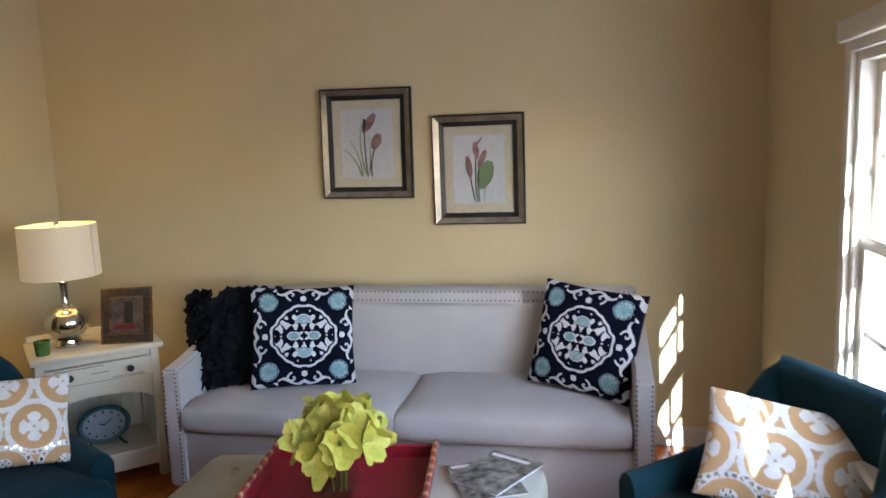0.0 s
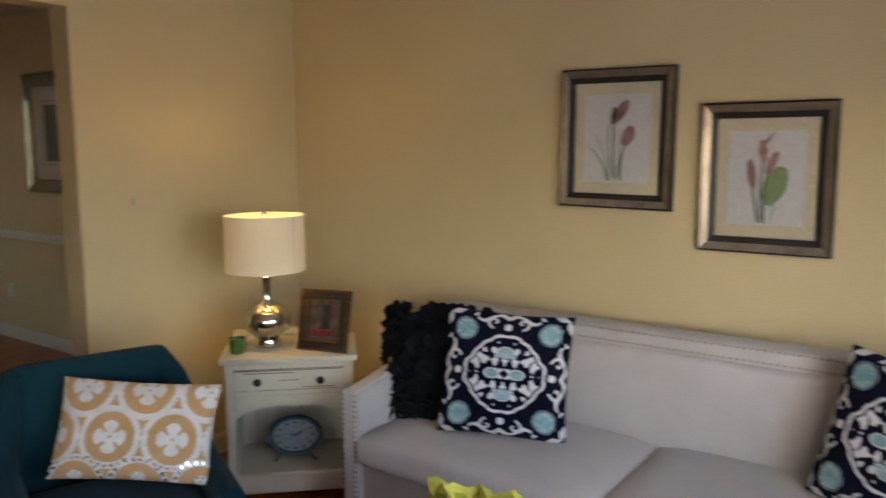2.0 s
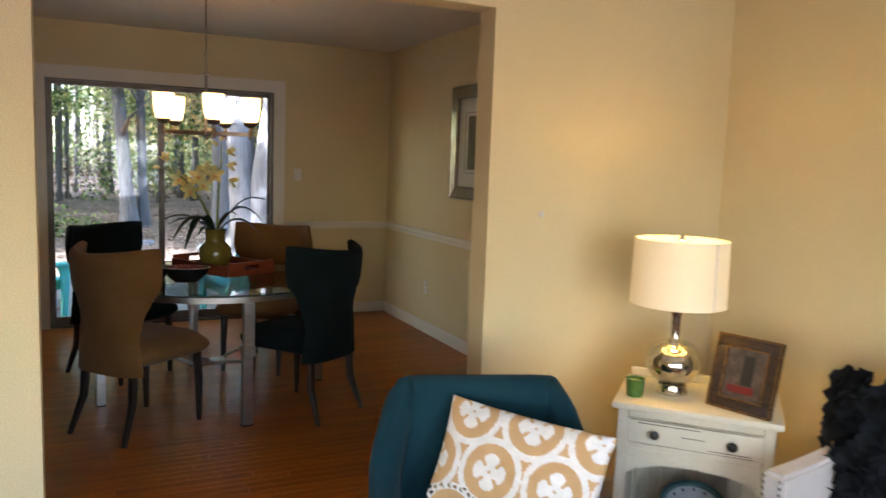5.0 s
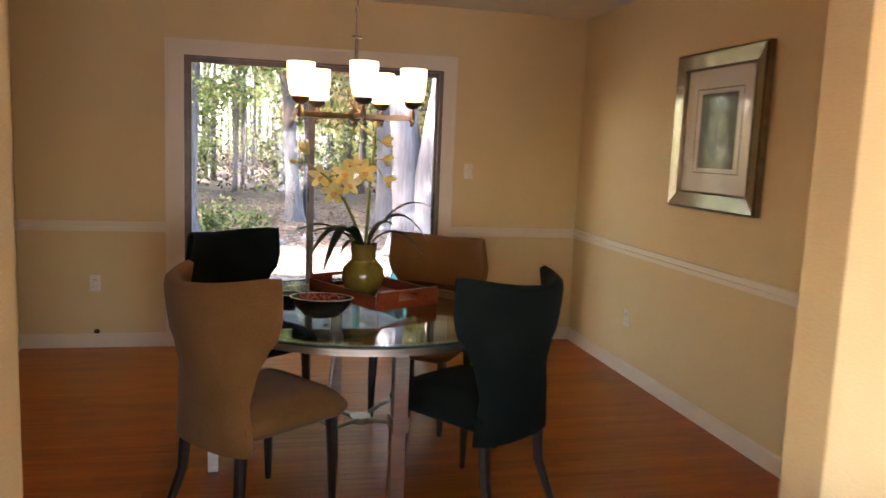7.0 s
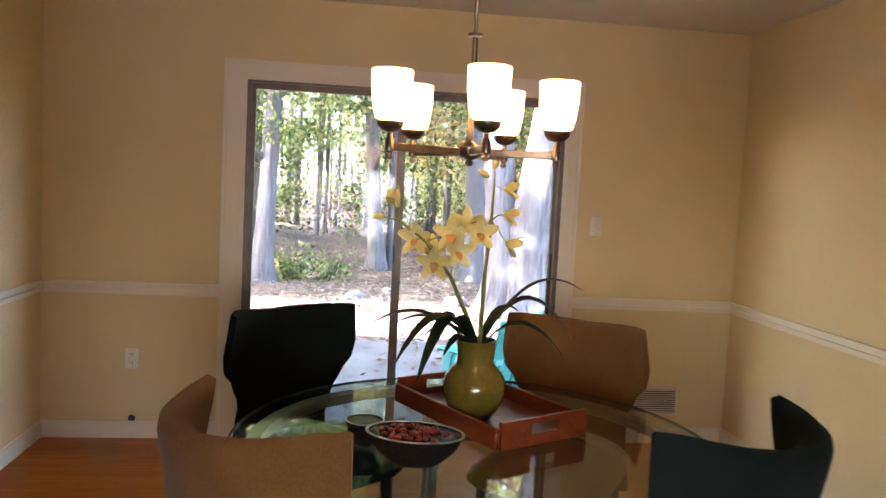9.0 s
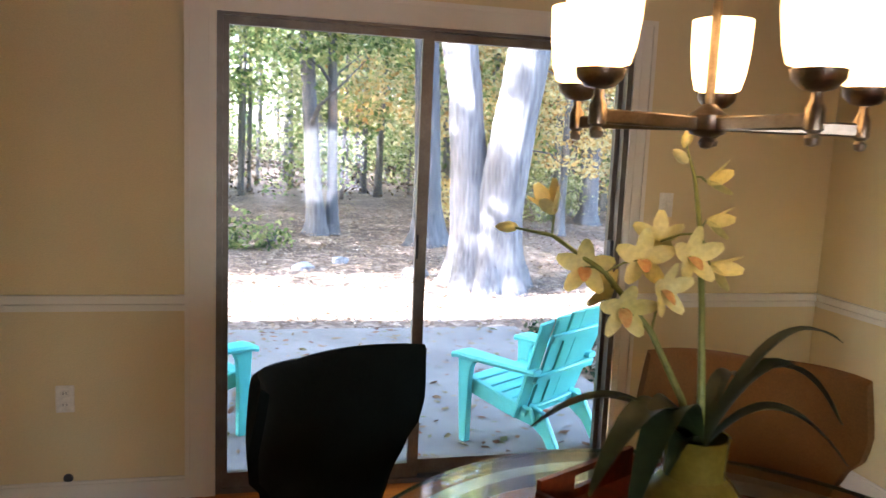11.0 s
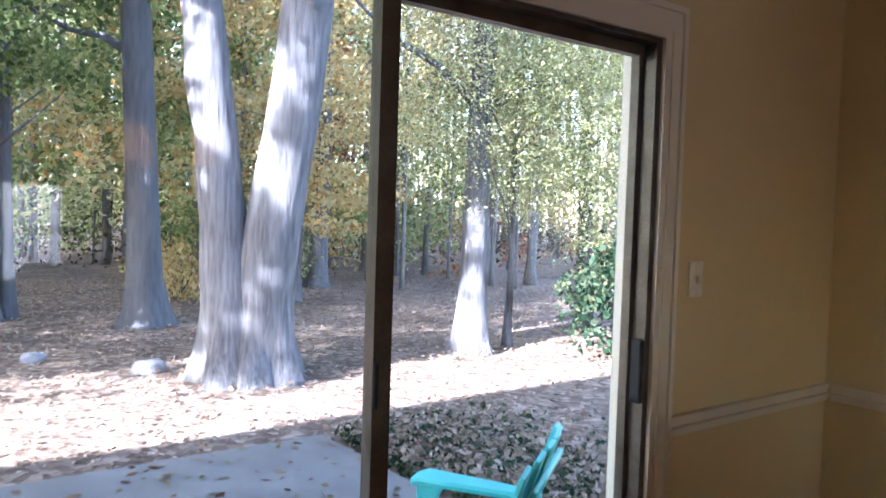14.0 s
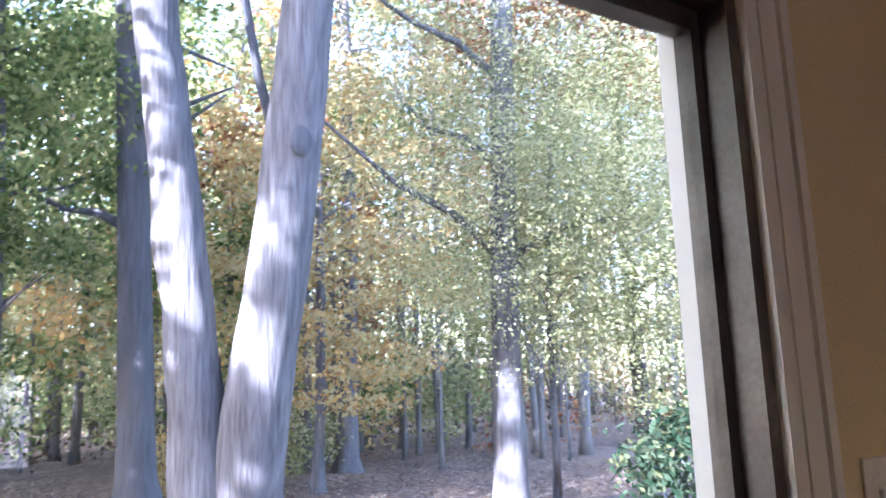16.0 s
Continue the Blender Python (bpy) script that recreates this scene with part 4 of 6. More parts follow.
# ---- dining room ----
TAN_SUEDE = surface("tan_suede", (0.135, 0.064, 0.019), (0.18, 0.090, 0.029), 0.9, 4, 160, 0.25, dist=0.003, sheen=0.08)
DARK_SUEDE = surface("dark_green_suede", (0.004, 0.0065, 0.006), (0.007, 0.011, 0.010), 0.95, 4, 160, 0.25, dist=0.003, sheen=0.01)
NICKEL = surface("brushed_nickel", (0.42, 0.40, 0.36), (0.56, 0.53, 0.48), 0.32, 10, 200, 0.05, metal=1.0, stretch=(1, 1, 12))
BRASS = surface("aged_bronze_nickel", (0.24, 0.20, 0.15), (0.38, 0.33, 0.26), 0.3, 14, 160, 0.05, metal=1.0)
TABLE_GLASS = glass("table_glass", (0.86, 0.91, 0.88), 0.0, 0.05, 0.8)
GLASS_EDGE = surface("glass_edge_green", (0.005, 0.016, 0.013), (0.010, 0.030, 0.024), 0.35)
REDWOOD = wood("tray_redwood", (0.11, 0.018, 0.006), (0.22, 0.046, 0.014), 0.3, (3, 40, 40), 0.2, 0.3)
OLIVE_GLAZE = surface("olive_glaze", (0.125, 0.092, 0.012), (0.185, 0.14, 0.024), 0.14, 6, 60, 0.05)
LEAF_DARK = surface("orchid_leaf", (0.012, 0.022, 0.008), (0.028, 0.045, 0.015), 0.4, 10)
ORCHID_STEM = surface("orchid_stem", (0.14, 0.17, 0.03), (0.22, 0.25, 0.05), 0.5, 20)
ORCHID = surface("yellow_orchid_petal", (0.75, 0.67, 0.20), (0.82, 0.76, 0.36), 0.55, 14, 80, 0.15)
ORCHID_LIP = surface("orchid_lip", (0.58, 0.25, 0.07), (0.76, 0.50, 0.18), 0.55, 60)
BLACK_BOWL = surface("black_bowl", (0.008, 0.007, 0.006), (0.014, 0.012, 0.011), 0.22)
NUT_BROWN = surface("brown_bowl_lining", (0.05, 0.022, 0.010), (0.10, 0.045, 0.02), 0.5, 20)
SILVER_RIM = surface("silver_bowl_lining", (0.45, 0.43, 0.40), (0.6, 0.58, 0.55), 0.3, 20, 90, 0.2, metal=0.8)
BERRY = surface("dried_red_berries", (0.10, 0.006, 0.004), (0.30, 0.025, 0.012), 0.4, 30)
MIRROR = surface("bevelled_mirror", (0.30, 0.265, 0.20), (0.40, 0.355, 0.28), 0.16, 4, 60, 0.02, metal=1.0)
PRINT_GREEN = surface("botanical_print", (0.05, 0.05, 0.03), (0.16, 0.15, 0.10), 0.3, 12)
PRINT_LEAF = surface("botanical_leaf", (0.03, 0.035, 0.03), (0.07, 0.075, 0.06), 0.3)
WHITE_MAT = surface("white_mat_board", (0.82, 0.79, 0.74), (0.86, 0.83, 0.78), 0.8)
VENT_MAT = surface("vent_enamel", (0.6, 0.55, 0.45), (0.67, 0.62, 0.52), 0.5)
BLACK = surface("black_rubber", (0.01, 0.01, 0.01), (0.02, 0.02, 0.02), 0.6)


# chair rail on the dining walls
def rail_profile(x0, x1, y0, y1, wall_side):
    bm = B()
    for z0, z1, dep in ((0.832, 0.848, 0.012), (0.848, 0.862, 0.026), (0.862, 0.884, 0.010), (0.884, 0.900, 0.026)):
        a, b, c, d = x0, x1, y0, y1
        if wall_side == "north":
            c = y1 - dep
        elif wall_side == "side":
            d = y0 + dep
        elif wall_side == "west":
            b = x0 + dep
        else:
            a = x1 - dep
        box(bm, a, b, c, d, z0, z1)
    return bm


for nm, args in (("chair_rail_north", (XD + 0.026, XP, YN - 0.026, YN, "north")), ("chair_rail_west_a", (XD, XD + 0.026, YDL, DY0 - 0.125, "west")), ("chair_rail_west_b", (XD, XD + 0.026, DY1 + 0.1, YN, "west")), ("chair_rail_side", (XD + 0.026, XP, YDL, YDL + 0.026, "side"))):
    solid(nm, rail_profile(*args), TRIM, "white moulded chair rail along the dining-room wall", "trim", "structure", smooth=None)

# sliding door
door = thing("door_1", (XD, 0, 0), "bronze-framed sliding glass patio door, closed", "door", kind="structure")
casing = part("casing", cuboids((0.0, 0.018, DY0 - 0.125, DY0, 0, DH + 0.105), (0.0, 0.018, DY1, DY1 + 0.098, 0, DH + 0.105), (0.0, 0.018, DY0, DY1, DH, DH + 0.105)), TRIM, door, "white painted casing", smooth=None)
part("casing_bead", cuboids((0.018, 0.026, DY0 - 0.125, DY0 - 0.105, 0, DH + 0.105), (0.018, 0.026, DY1 + 0.078, DY1 + 0.098, 0, DH + 0.105), (0.018, 0.026, DY0 - 0.105, DY1 + 0.078, DH + 0.085, DH + 0.105), (0.018, 0.022, DY0 - 0.05, DY0 - 0.03, 0, DH + 0.03), (0.018, 0.022, DY1 + 0.03, DY1 + 0.05, 0, DH + 0.03)), TRIM, casing, smooth=None)
part("outer_frame", cuboids((-0.13, 0.004, DY0, DY0 + 0.025, 0.0, DH), (-0.085, 0.004, DY1 - 0.025, DY1, 0.0, DH), (-0.128, 0.004, DY0 + 0.025, DY1 - 0.025, DH - 0.014, DH), (-0.128, 0.004, DY0 + 0.025, DY1 - 0.025, -0.01, 0.022)), DARK_METAL, door, smooth=None)
part("outer_jamb", cuboids((-0.134, -0.086, DY1 - 0.012, DY1 - 0.001, 0, DH), (-0.155, -0.131, DY0 - 0.03, DY0 + 0.02, 0, DH)), TRIM, door, "white outer jamb")
for nm, y0, y1, x in (("sliding_panel", DY0 + 0.025, 1.125, -0.038), ("fixed_panel", 1.092, DY1 - 0.025, -0.076)):
    s = 0.040
    sy0, sy1 = (s * 0.6, 0.050) if nm == "sliding_panel" else (0.028, s * 0.5)
    z0, z1 = 0.023, DH - 0.015
    pn = part(nm, cuboids((x, x + 0.032, y0, y0 + sy0, z0, z1), (x, x + 0.032, y1 - sy1, y1, z0, z1), (x, x + 0.032, y0 + sy0, y1 - sy1, z0, z0 + 0.07), (x, x + 0.032, y0 + sy0, y1 - sy1, z1 - 0.034, z1)), DARK_METAL, door, smooth=None)
    gl = part("pane", cuboids((x + 0.013, x + 0.018, y0 + sy0, y1 - sy1, z0 + 0.07, z1 - 0.034)), PANE, pn, smooth=None)
    gl.visible_shadow = False
part("latch", box(B(), -0.020, 0.004, 1.076, 1.088, 1.06, 1.17, 0.004), BLACK, door, "black latch lever")
part("door_handle", box(B(), -0.026, 0.018, DY1 - 0.058, DY1 - 0.040, 0.96, 1.16, 0.006), BLACK, door, "black pull handle")
solid("door_threshold", cuboids((XD - 0.13, XD, DY0, DY1, -0.1, -0.011)), DARK_METAL, "bronze metal sill under the sliding door", "threshold", "structure", smooth=None)


def plate(name, at, turn, label, category, slots):
    p = thing(name, at, label, category, turn=turn)
    part("plate", box(B(), -0.036, 0.036, -0.006, 0, -0.058, 0.058, 0.003, 2), SOCKET, p)
    for k, z in enumerate(slots):
        if category == "switch":
            part("toggle", box(B(), -0.006, 0.006, -0.016, -0.006, -0.012, 0.012, 0.002), SOCKET, p)
        else:
            f = part("socket_face", box(B(), -0.016, 0.016, -0.009, -0.006, z - 0.014, z + 0.014, 0.003), SOCKET, p)
            part("slots", cuboids((-0.008, -0.005, -0.0096, -0.009, z - 0.004, z + 0.006), (0.005, 0.008, -0.0096, -0.009, z - 0.004, z + 0.006)), BLACK, f)
    return p


plate("light_switch", (XD, 2.295, 1.335), 90, "ivory light switch plate beside the patio door", "switch", (0,))
o1 = plate("wall_outlet", (XD, -0.385, 0.46), 90, "ivory double power outlet below the chair rail", "outlet", (-0.025, 0.025))
plate("wall_outlet", (-6.45, YN, 0.40), 0, "ivory power outlet low on the long wall", "outlet", (-0.025, 0.025))
cable = thing("cable_hole", (XD, -0.38, 0.112), "small black cable grommet above the baseboard", "cable")
part("grommet", moved(lathe(B(), ((0.0, 0), (0.02, 0), (0.018, 0.008), (0.008, 0.012), (0.0, 0.014)), 14), pose(0, 0, 0, 0, 90, 0)), BLACK, cable)
vent = thing("wall_vent", (XD, 2.735, 0.265), "cream enamelled wall register with slats", "vent", turn=90)
part("frame", cuboids((-0.16, 0.16, -0.012, 0, 0.075, 0.09), (-0.16, 0.16, -0.012, 0, -0.09, -0.075), (-0.16, -0.145, -0.012, 0, -0.075, 0.075), (0.145, 0.16, -0.012, 0, -0.075, 0.075)), VENT_MAT, vent)
part("backing", cuboids((-0.145, 0.145, -0.003, 0, -0.075, 0.075)), BLACK, vent)
for k in range(11):
    part("slat", moved(cuboids((-0.145, 0.145, -0.004, 0.004, -0.0015, 0.0015)), pose(0, -0.008, -0.068 + 0.0136 * k, 40, 0, 0)), VENT_MAT, vent)

# picture with the mirrored frame
pd = thing("framed_print", (-5.965, YN - 0.004, 1.215), "leaf picture in a silver mirrored frame on the wall", "picture")
pw, ph, bar = 0.85, 0.88, 0.078
frame_bars(pd, "outer_bead", pw, ph, 0.012, 0.0, 0.034, BRASS)
frame_bars(pd, "mirror_bar", pw, ph, bar, 0.0, 0.042, MIRROR, 0.0121)
frame_bars(pd, "inner_bead", pw, ph, 0.010, 0.0, 0.036, BRASS, 0.0902)
k0 = 0.100
part("mat_board", cuboids((k0, pw - k0, -0.010, -0.002, k0, ph - k0)), WHITE_MAT, pd)
frame_bars(pd, "mat_line", pw, ph, 0.006, 0.0102, 0.0125, BRASS, 0.205)
sheet = part("print", cuboids((0.255, pw - 0.255, -0.012, -0.0102, 0.235, ph - 0.235)), PRINT_GREEN, pd)
for a, c, wd in (((0.40, 0.28), (0.30, 0.52), 0.03), ((0.42, 0.28), (0.54, 0.46), 0.028), ((0.41, 0.28), (0.42, 0.50), 0.02)):
    pts = curve2(a, ((a[0] + c[0]) / 2, (a[1] + c[1]) / 2), c)
    part("leaf", ribbon(pts, [wd * math.sin(math.pi * (0.05 + 0.9 * k / 10)) for k in range(11)], -0.0124), PRINT_LEAF, sheet, smooth=None)
part("picture_glass", cuboids((k0, pw - k0, -0.022, -0.021, k0, ph - k0)), CLEAR, pd).visible_shadow = False

# table
TC = Vector((-5.265, 1.232, 0))
TR = 0.745
table = thing("dining_table", (TC.x, TC.y, 0), "round glass-topped dining table on a nickel metal frame", "table")
top = part("glass_top", lathe(B(), ((0.0, 0.740), (TR, 0.740), (TR, 0.752), (0.0, 0.752)), 96), TABLE_GLASS, table, "clear round glass top")
part("glass_edge", lathe(B(), ((TR, 0.7405), (TR + 0.003, 0.743), (TR + 0.003, 0.749), (TR, 0.7515)), 96, caps=False), GLASS_EDGE, top)
bm = B()
n = 72
for k in range(n):
    a0, a1 = 2 * math.pi * k / n, 2 * math.pi * (k + 1) / n
    vs = []
    for a in (a0, a1):
        for r, z in ((0.655, 0.700), (0.70, 0.700), (0.70, 0.735), (0.655, 0.735)):
            vs.append(bm.verts.new((r * math.cos(a), r * math.sin(a), z)))
    for j in range(4):
        bm.faces.new((vs[j], vs[(j + 1) % 4], vs[4 + (j + 1) % 4], vs[4 + j]))
bmesh.ops.remove_doubles(bm, verts=bm.verts, dist=1e-5)
part("ring_frame", bm, NICKEL, table, "brushed nickel ring under the glass")
for k in range(4):
    m = pose(0, 0, 0, 0, 0, 5 + 90 * k)
    leg = part("leg", moved(cuboids((0.655, 0.70, -0.028, 0.028, 0.0, 0.46), (0.672, 0.722, -0.028, 0.028, 0.40, 0.70)), m), NICKEL, table)
    part("collar", moved(box(B(), 0.645, 0.73, -0.034, 0.034, 0.40, 0.46, 0.004), m), NICKEL, leg)
    part("foot", moved(box(B(), 0.653, 0.702, -0.030, 0.030, 0, 0.008), m), BLACK, leg)
for k in range(4):
    a0, a1 = radians(5 + 90 * k), radians(95 + 90 * k)
    part("stretcher", tube(B(), ((0.66 * math.cos(a0), 0.66 * math.sin(a0), 0.43), (0.20 * math.cos((a0 + a1) / 2), 0.20 * math.sin((a0 + a1) / 2), 0.22), (0.0, 0.0, 0.20)), 0.012, 8), NICKEL, table)
part("centre_hub", lathe(B(), ((0.0, 0.185), (0.05, 0.185), (0.05, 0.215), (0.0, 0.215)), 20), NICKEL, table)
part("pad", lathe(B(), ((0.0, 0.7352), (0.012, 0.7352), (0.012, 0.7398), (0.0, 0.7398)), 12), BLACK, table).location = (0.68, 0.0, 0)


def dining_chair(at, turn, mat, label):
    """A wing-backed dining chair that looks to local +x; its origin lies under the seat's middle."""
    ch = thing("dining_chair", at, label, "chair", "chairs round the dining table", turn)
    seat = cushion_mesh(0.50, 0.50, 0.115, 0.055, 0.03)
    for v in seat.verts:
        k = 0.5 - v.co.x / 0.5
        v.co.y *= 1.0 - 0.12 * max(0, min(1, k))
    part("seat", moved(seat, Matrix.Translation((0.02, 0, 0.385))), mat, ch)
    bm = B()
    n, m = 20, 18
    zs = [0.35 + 0.64 * j / m for j in range(m + 1)]

    def half_width(z):
        t = (z - 0.35) / 0.64
        pts = ((0.0, 0.222), (0.28, 0.205), (0.46, 0.212), (0.58, 0.250), (0.68, 0.302), (0.76, 0.316), (1.0, 0.304))
        for (a, wa), (b, wb) in zip(pts, pts[1:]):
            if t <= b:
                q = (t - a) / (b - a)
                q = q * q * (3 - 2 * q)
                return wa + (wb - wa) * q
        return 0.304

    def f(i, j, front):
        u = 2 * i / n - 1
        z = zs[j]
        t = (z - 0.35) / 0.64
        wing = 0.17 * max(0, (t - 0.3) / 0.7) ** 0.9 * abs(u) ** 2.6 + 0.03 * u * u
        x = -0.235 - 0.09 * t * t + wing
        edge = (1 - abs(u) ** 6) * (1 - max(0, (t - 0.9) / 0.1) ** 2 * 0.6)
        thick = 0.026 * edge + 0.017
        ztop = z - (0.020 * (1 - abs(u)) ** 1.0 if j == m else 0) + 0.012 * abs(u) ** 3 * t
        return (x + (thick if front else -thick), u * half_width(z) * (1 - 0.10 * t * u * u), ztop)
    grids = []
    for front in (True, False):
        grids.append([[bm.verts.new(f(i, j, front)) for j in range(m + 1)] for i in range(n + 1)])
    a, b = grids
    for i in range(n):
        for j in range(m):
            bm.faces.new((a[i][j], a[i + 1][j], a[i + 1][j + 1], a[i][j + 1]))
            bm.faces.new((b[i][j + 1], b[i + 1][j + 1], b[i + 1][j], b[i][j]))
        bm.faces.new((b[i][0], b[i + 1][0], a[i + 1][0], a[i][0]))
    rim_at = [(0, j) for j in range(m + 1)] + [(i, m) for i in range(1, n + 1)] + [(n, j) for j in range(m - 1, -1, -1)]
    rim = []
    for i, j in rim_at:
        out = Vector((0.0, (-1 if i == 0 else 1 if i == n else 0.0), 1.0 if j == m else 0.0))
        rim.append(bm.verts.new((a[i][j].co + b[i][j].co) / 2 + out.normalized() * 0.017))
    for k in range(len(rim) - 1):
        (i0, j0), (i1, j1) = rim_at[k], rim_at[k + 1]
        bm.faces.new((a[i0][j0], a[i1][j1], rim[k + 1], rim[k]))
        bm.faces.new((rim[k], rim[k + 1], b[i1][j1], b[i0][j0]))
    part("backrest", bm, mat, ch, smooth=70)
    for sy in (-1, 1):
        part("leg", tube(B(), ((0.215, sy * 0.20, 0.40), (0.222, sy * 0.205, 0.22), (0.225, sy * 0.205, 0.0)), [0.026, 0.022, 0.014], 8), DARK_LEG, ch)
        part("leg", tube(B(), ((-0.21, sy * 0.175, 0.40), (-0.225, sy * 0.18, 0.2), (-0.30, sy * 0.20, 0.0)), [0.026, 0.022, 0.015], 8), DARK_LEG, ch)
    return ch


for x, y, turn, mat, lab in ((-4.80, 0.755, 129, TAN_SUEDE, "tan suede wing-back dining chair with black legs"), (-4.79, 1.655, 214, DARK_SUEDE, "dark green suede wing-back dining chair pulled to the table"), (-5.90, 0.705, 38, DARK_SUEDE, "dark green suede wing-back dining chair before the patio door"), (-5.80, 1.645, -36, TAN_SUEDE, "tan suede wing-back dining chair near the wall vent")):
    dining_chair((x, y, 0), turn, mat, lab)

# on the table
TZ = 0.7523
tr = thing("wooden_tray", (-5.475, 1.30, TZ), "reddish wooden serving tray with cut-out handles", "tray", turn=27.5)
lx, ly = 0.58, 0.36
part("bottom", box(B(), -lx / 2, lx / 2, -ly / 2, ly / 2, 0, 0.012, 0.002), REDWOOD, tr)
for sy in (-1, 1):
    part("long_side", box(B(), -lx / 2, lx / 2, sy * ly / 2 - 0.007, sy * ly / 2 + 0.007, 0.0, 0.065, 0.003), REDWOOD, tr)
for sx in (-1, 1):
    x0, x1 = sx * lx / 2 - 0.007, sx * lx / 2 + 0.007
    e = part("end_board", cuboids((x0, x1, -ly / 2 + 0.0072, ly / 2 - 0.0072, 0.0, 0.035), (x0, x1, -ly / 2 + 0.0072, -0.055, 0.035, 0.085), (x0, x1, 0.055, ly / 2 - 0.0072, 0.035, 0.085), (x0, x1, -0.055, 0.055, 0.068, 0.085)), REDWOOD, tr, smooth=None)

vase = thing("vase", (-5.42, 1.245, TZ + 0.0125), "round olive-yellow glazed ceramic vase in the tray", "vase")
part("body", lathe(B(), ((0.0, 0.0), (0.052, 0.0), (0.060, 0.006), (0.088, 0.045), (0.104, 0.095), (0.098, 0.140), (0.074, 0.170), (0.061, 0.182), (0.060, 0.20), (0.064, 0.255), (0.066, 0.262), (0.060, 0.262), (0.055, 0.20), (0.05, 0.18)), 48), OLIVE_GLAZE, vase)
plant = thing("orchid_plant", (-5.42, 1.245, TZ + 0.19), "yellow cymbidium orchid with long arching dark leaves", "plant")
part("soil", lathe(B(), ((0.0, 0.0), (0.052, 0.0), (0.052, 0.03), (0.0, 0.034)), 16), LEAF_DARK, plant)


def strap_leaf(tip, rise, width):
    bm = B()
    t = Vector(tip)
    mid = Vector((t.x * 0.45, t.y * 0.45, rise))
    side = Vector((-t.y, t.x, 0)).normalized()
    prev = None
    for k in range(15):
        s = k / 14
        p = 2 * s * (1 - s) * mid + s * s * t
        p.z += 0.03 * (1 - s)
        ww = width * (math.sin(math.pi * (0.10 + 0.88 * s)) ** 0.7)
        row = [bm.verts.new(p - side * ww + Vector((0, 0, ww * 0.5))), bm.verts.new(p), bm.verts.new(p + side * ww + Vector((0, 0, ww * 0.5)))]
        if prev:
            for j in range(2):
                bm.faces.new((prev[j], prev[j + 1], row[j + 1], row[j]))
        prev = row
    return bm


for tip, rise, wd in (((0.03, 0.31, 0.10), 0.36, 0.016), ((0.10, 0.27, 0.045), 0.24, 0.013), ((-0.05, 0.36, 0.25), 0.36, 0.010), ((0.02, -0.36, 0.12), 0.24, 0.012), ((0.10, -0.27, 0.02), 0.27, 0.022), ((0.12, -0.20, -0.03), 0.30, 0.024), ((0.10, -0.12, 0.05), 0.14, 0.013), ((-0.10, -0.28, 0.10), 0.20, 0.012), ((-0.12, 0.16, 0.16), 0.22, 0.012), ((0.04, -0.19, 0.08), 0.19, 0.010)):
    part("leaf", strap_leaf(tip, rise, wd * 1.6), LEAF_DARK, plant, smooth=180)


def orchid_bloom(parent, c, look_dir, size, closed=0.25):
    """Five narrow pointed petals round a rolled lip; closed folds the petals forward."""
    c, nrm = Vector(c), Vector(look_dir).normalized()
    t0 = nrm.cross(Vector((0, 0, 1))).normalized()
    up = t0.cross(nrm)
    bm = B()
    for a, ln, wd in ((90, 1.10, 0.30), (158, 1.10, 0.31), (22, 1.10, 0.31), (232, 1.02, 0.29), (308, 1.02, 0.29)):
        dv = (t0 * math.cos(radians(a)) + up * math.sin(radians(a))) + nrm * closed
        petal(bm, c, dv.normalized(), nrm, size * ln, size * wd, 0.22, 7)
    fl = part("bloom", bm, ORCHID, parent, smooth=180)
    bm = B()
    petal(bm, c + nrm * 0.004, (nrm * 0.9 - up * 0.45).normalized(), up, size * 0.60, size * 0.24, -0.25)
    petal(bm, c + nrm * 0.004, (nrm * 0.9 + up * 0.2).normalized(), -up, size * 0.42, size * 0.12, 0.2)
    part("lip", bm, ORCHID_LIP, fl, smooth=180)


stem_a = [(0.0, 0.0, 0.02), (-0.015, -0.03, 0.15), (-0.05, -0.09, 0.28), (-0.11, -0.17, 0.39), (-0.18, -0.26, 0.455), (-0.255, -0.32, 0.462)]
stem_b = [(0.0, 0.01, 0.02), (-0.02, 0.015, 0.16), (-0.07, 0.03, 0.33), (-0.13, 0.05, 0.47), (-0.20, 0.068, 0.585), (-0.262, 0.079, 0.655)]
for st in (stem_a, stem_b):
    part("flower_stem", tube(B(), st, [0.0085, 0.008, 0.007, 0.006, 0.0045, 0.002], 8), ORCHID_STEM, plant)
BLOOMS = (
    ((-0.14, -0.20, 0.395), (0.9, -0.4, 0.0), 0.058, 0.25),
    ((-0.07, -0.145, 0.325), (0.95, -0.1, -0.25), 0.060, 0.25),
    ((-0.12, -0.085, 0.415), (0.95, -0.2, 0.1), 0.060, 0.2),
    ((-0.05, -0.075, 0.365), (0.85, 0.3, 0.0), 0.056, 0.3),
    ((-0.09, 0.005, 0.425), (0.85, 0.1, 0.1), 0.060, 0.25),
    ((-0.15, -0.13, 0.35), (-0.8, -0.4, 0.1), 0.058, 0.3),
    ((-0.15, -0.03, 0.45), (-0.7, 0.2, 0.3), 0.055, 0.3),
    ((-0.165, -0.265, 0.50), (0.2, -0.5, 0.8), 0.056, 1.3),
    ((-0.185, 0.115, 0.395), (0.3, 0.85, -0.35), 0.058, 0.9),
    ((-0.20, 0.105, 0.49), (0.4, 0.85, -0.1), 0.052, 1.0),
    ((-0.21, 0.105, 0.575), (0.4, 0.85, 0.15), 0.052, 0.9),
)
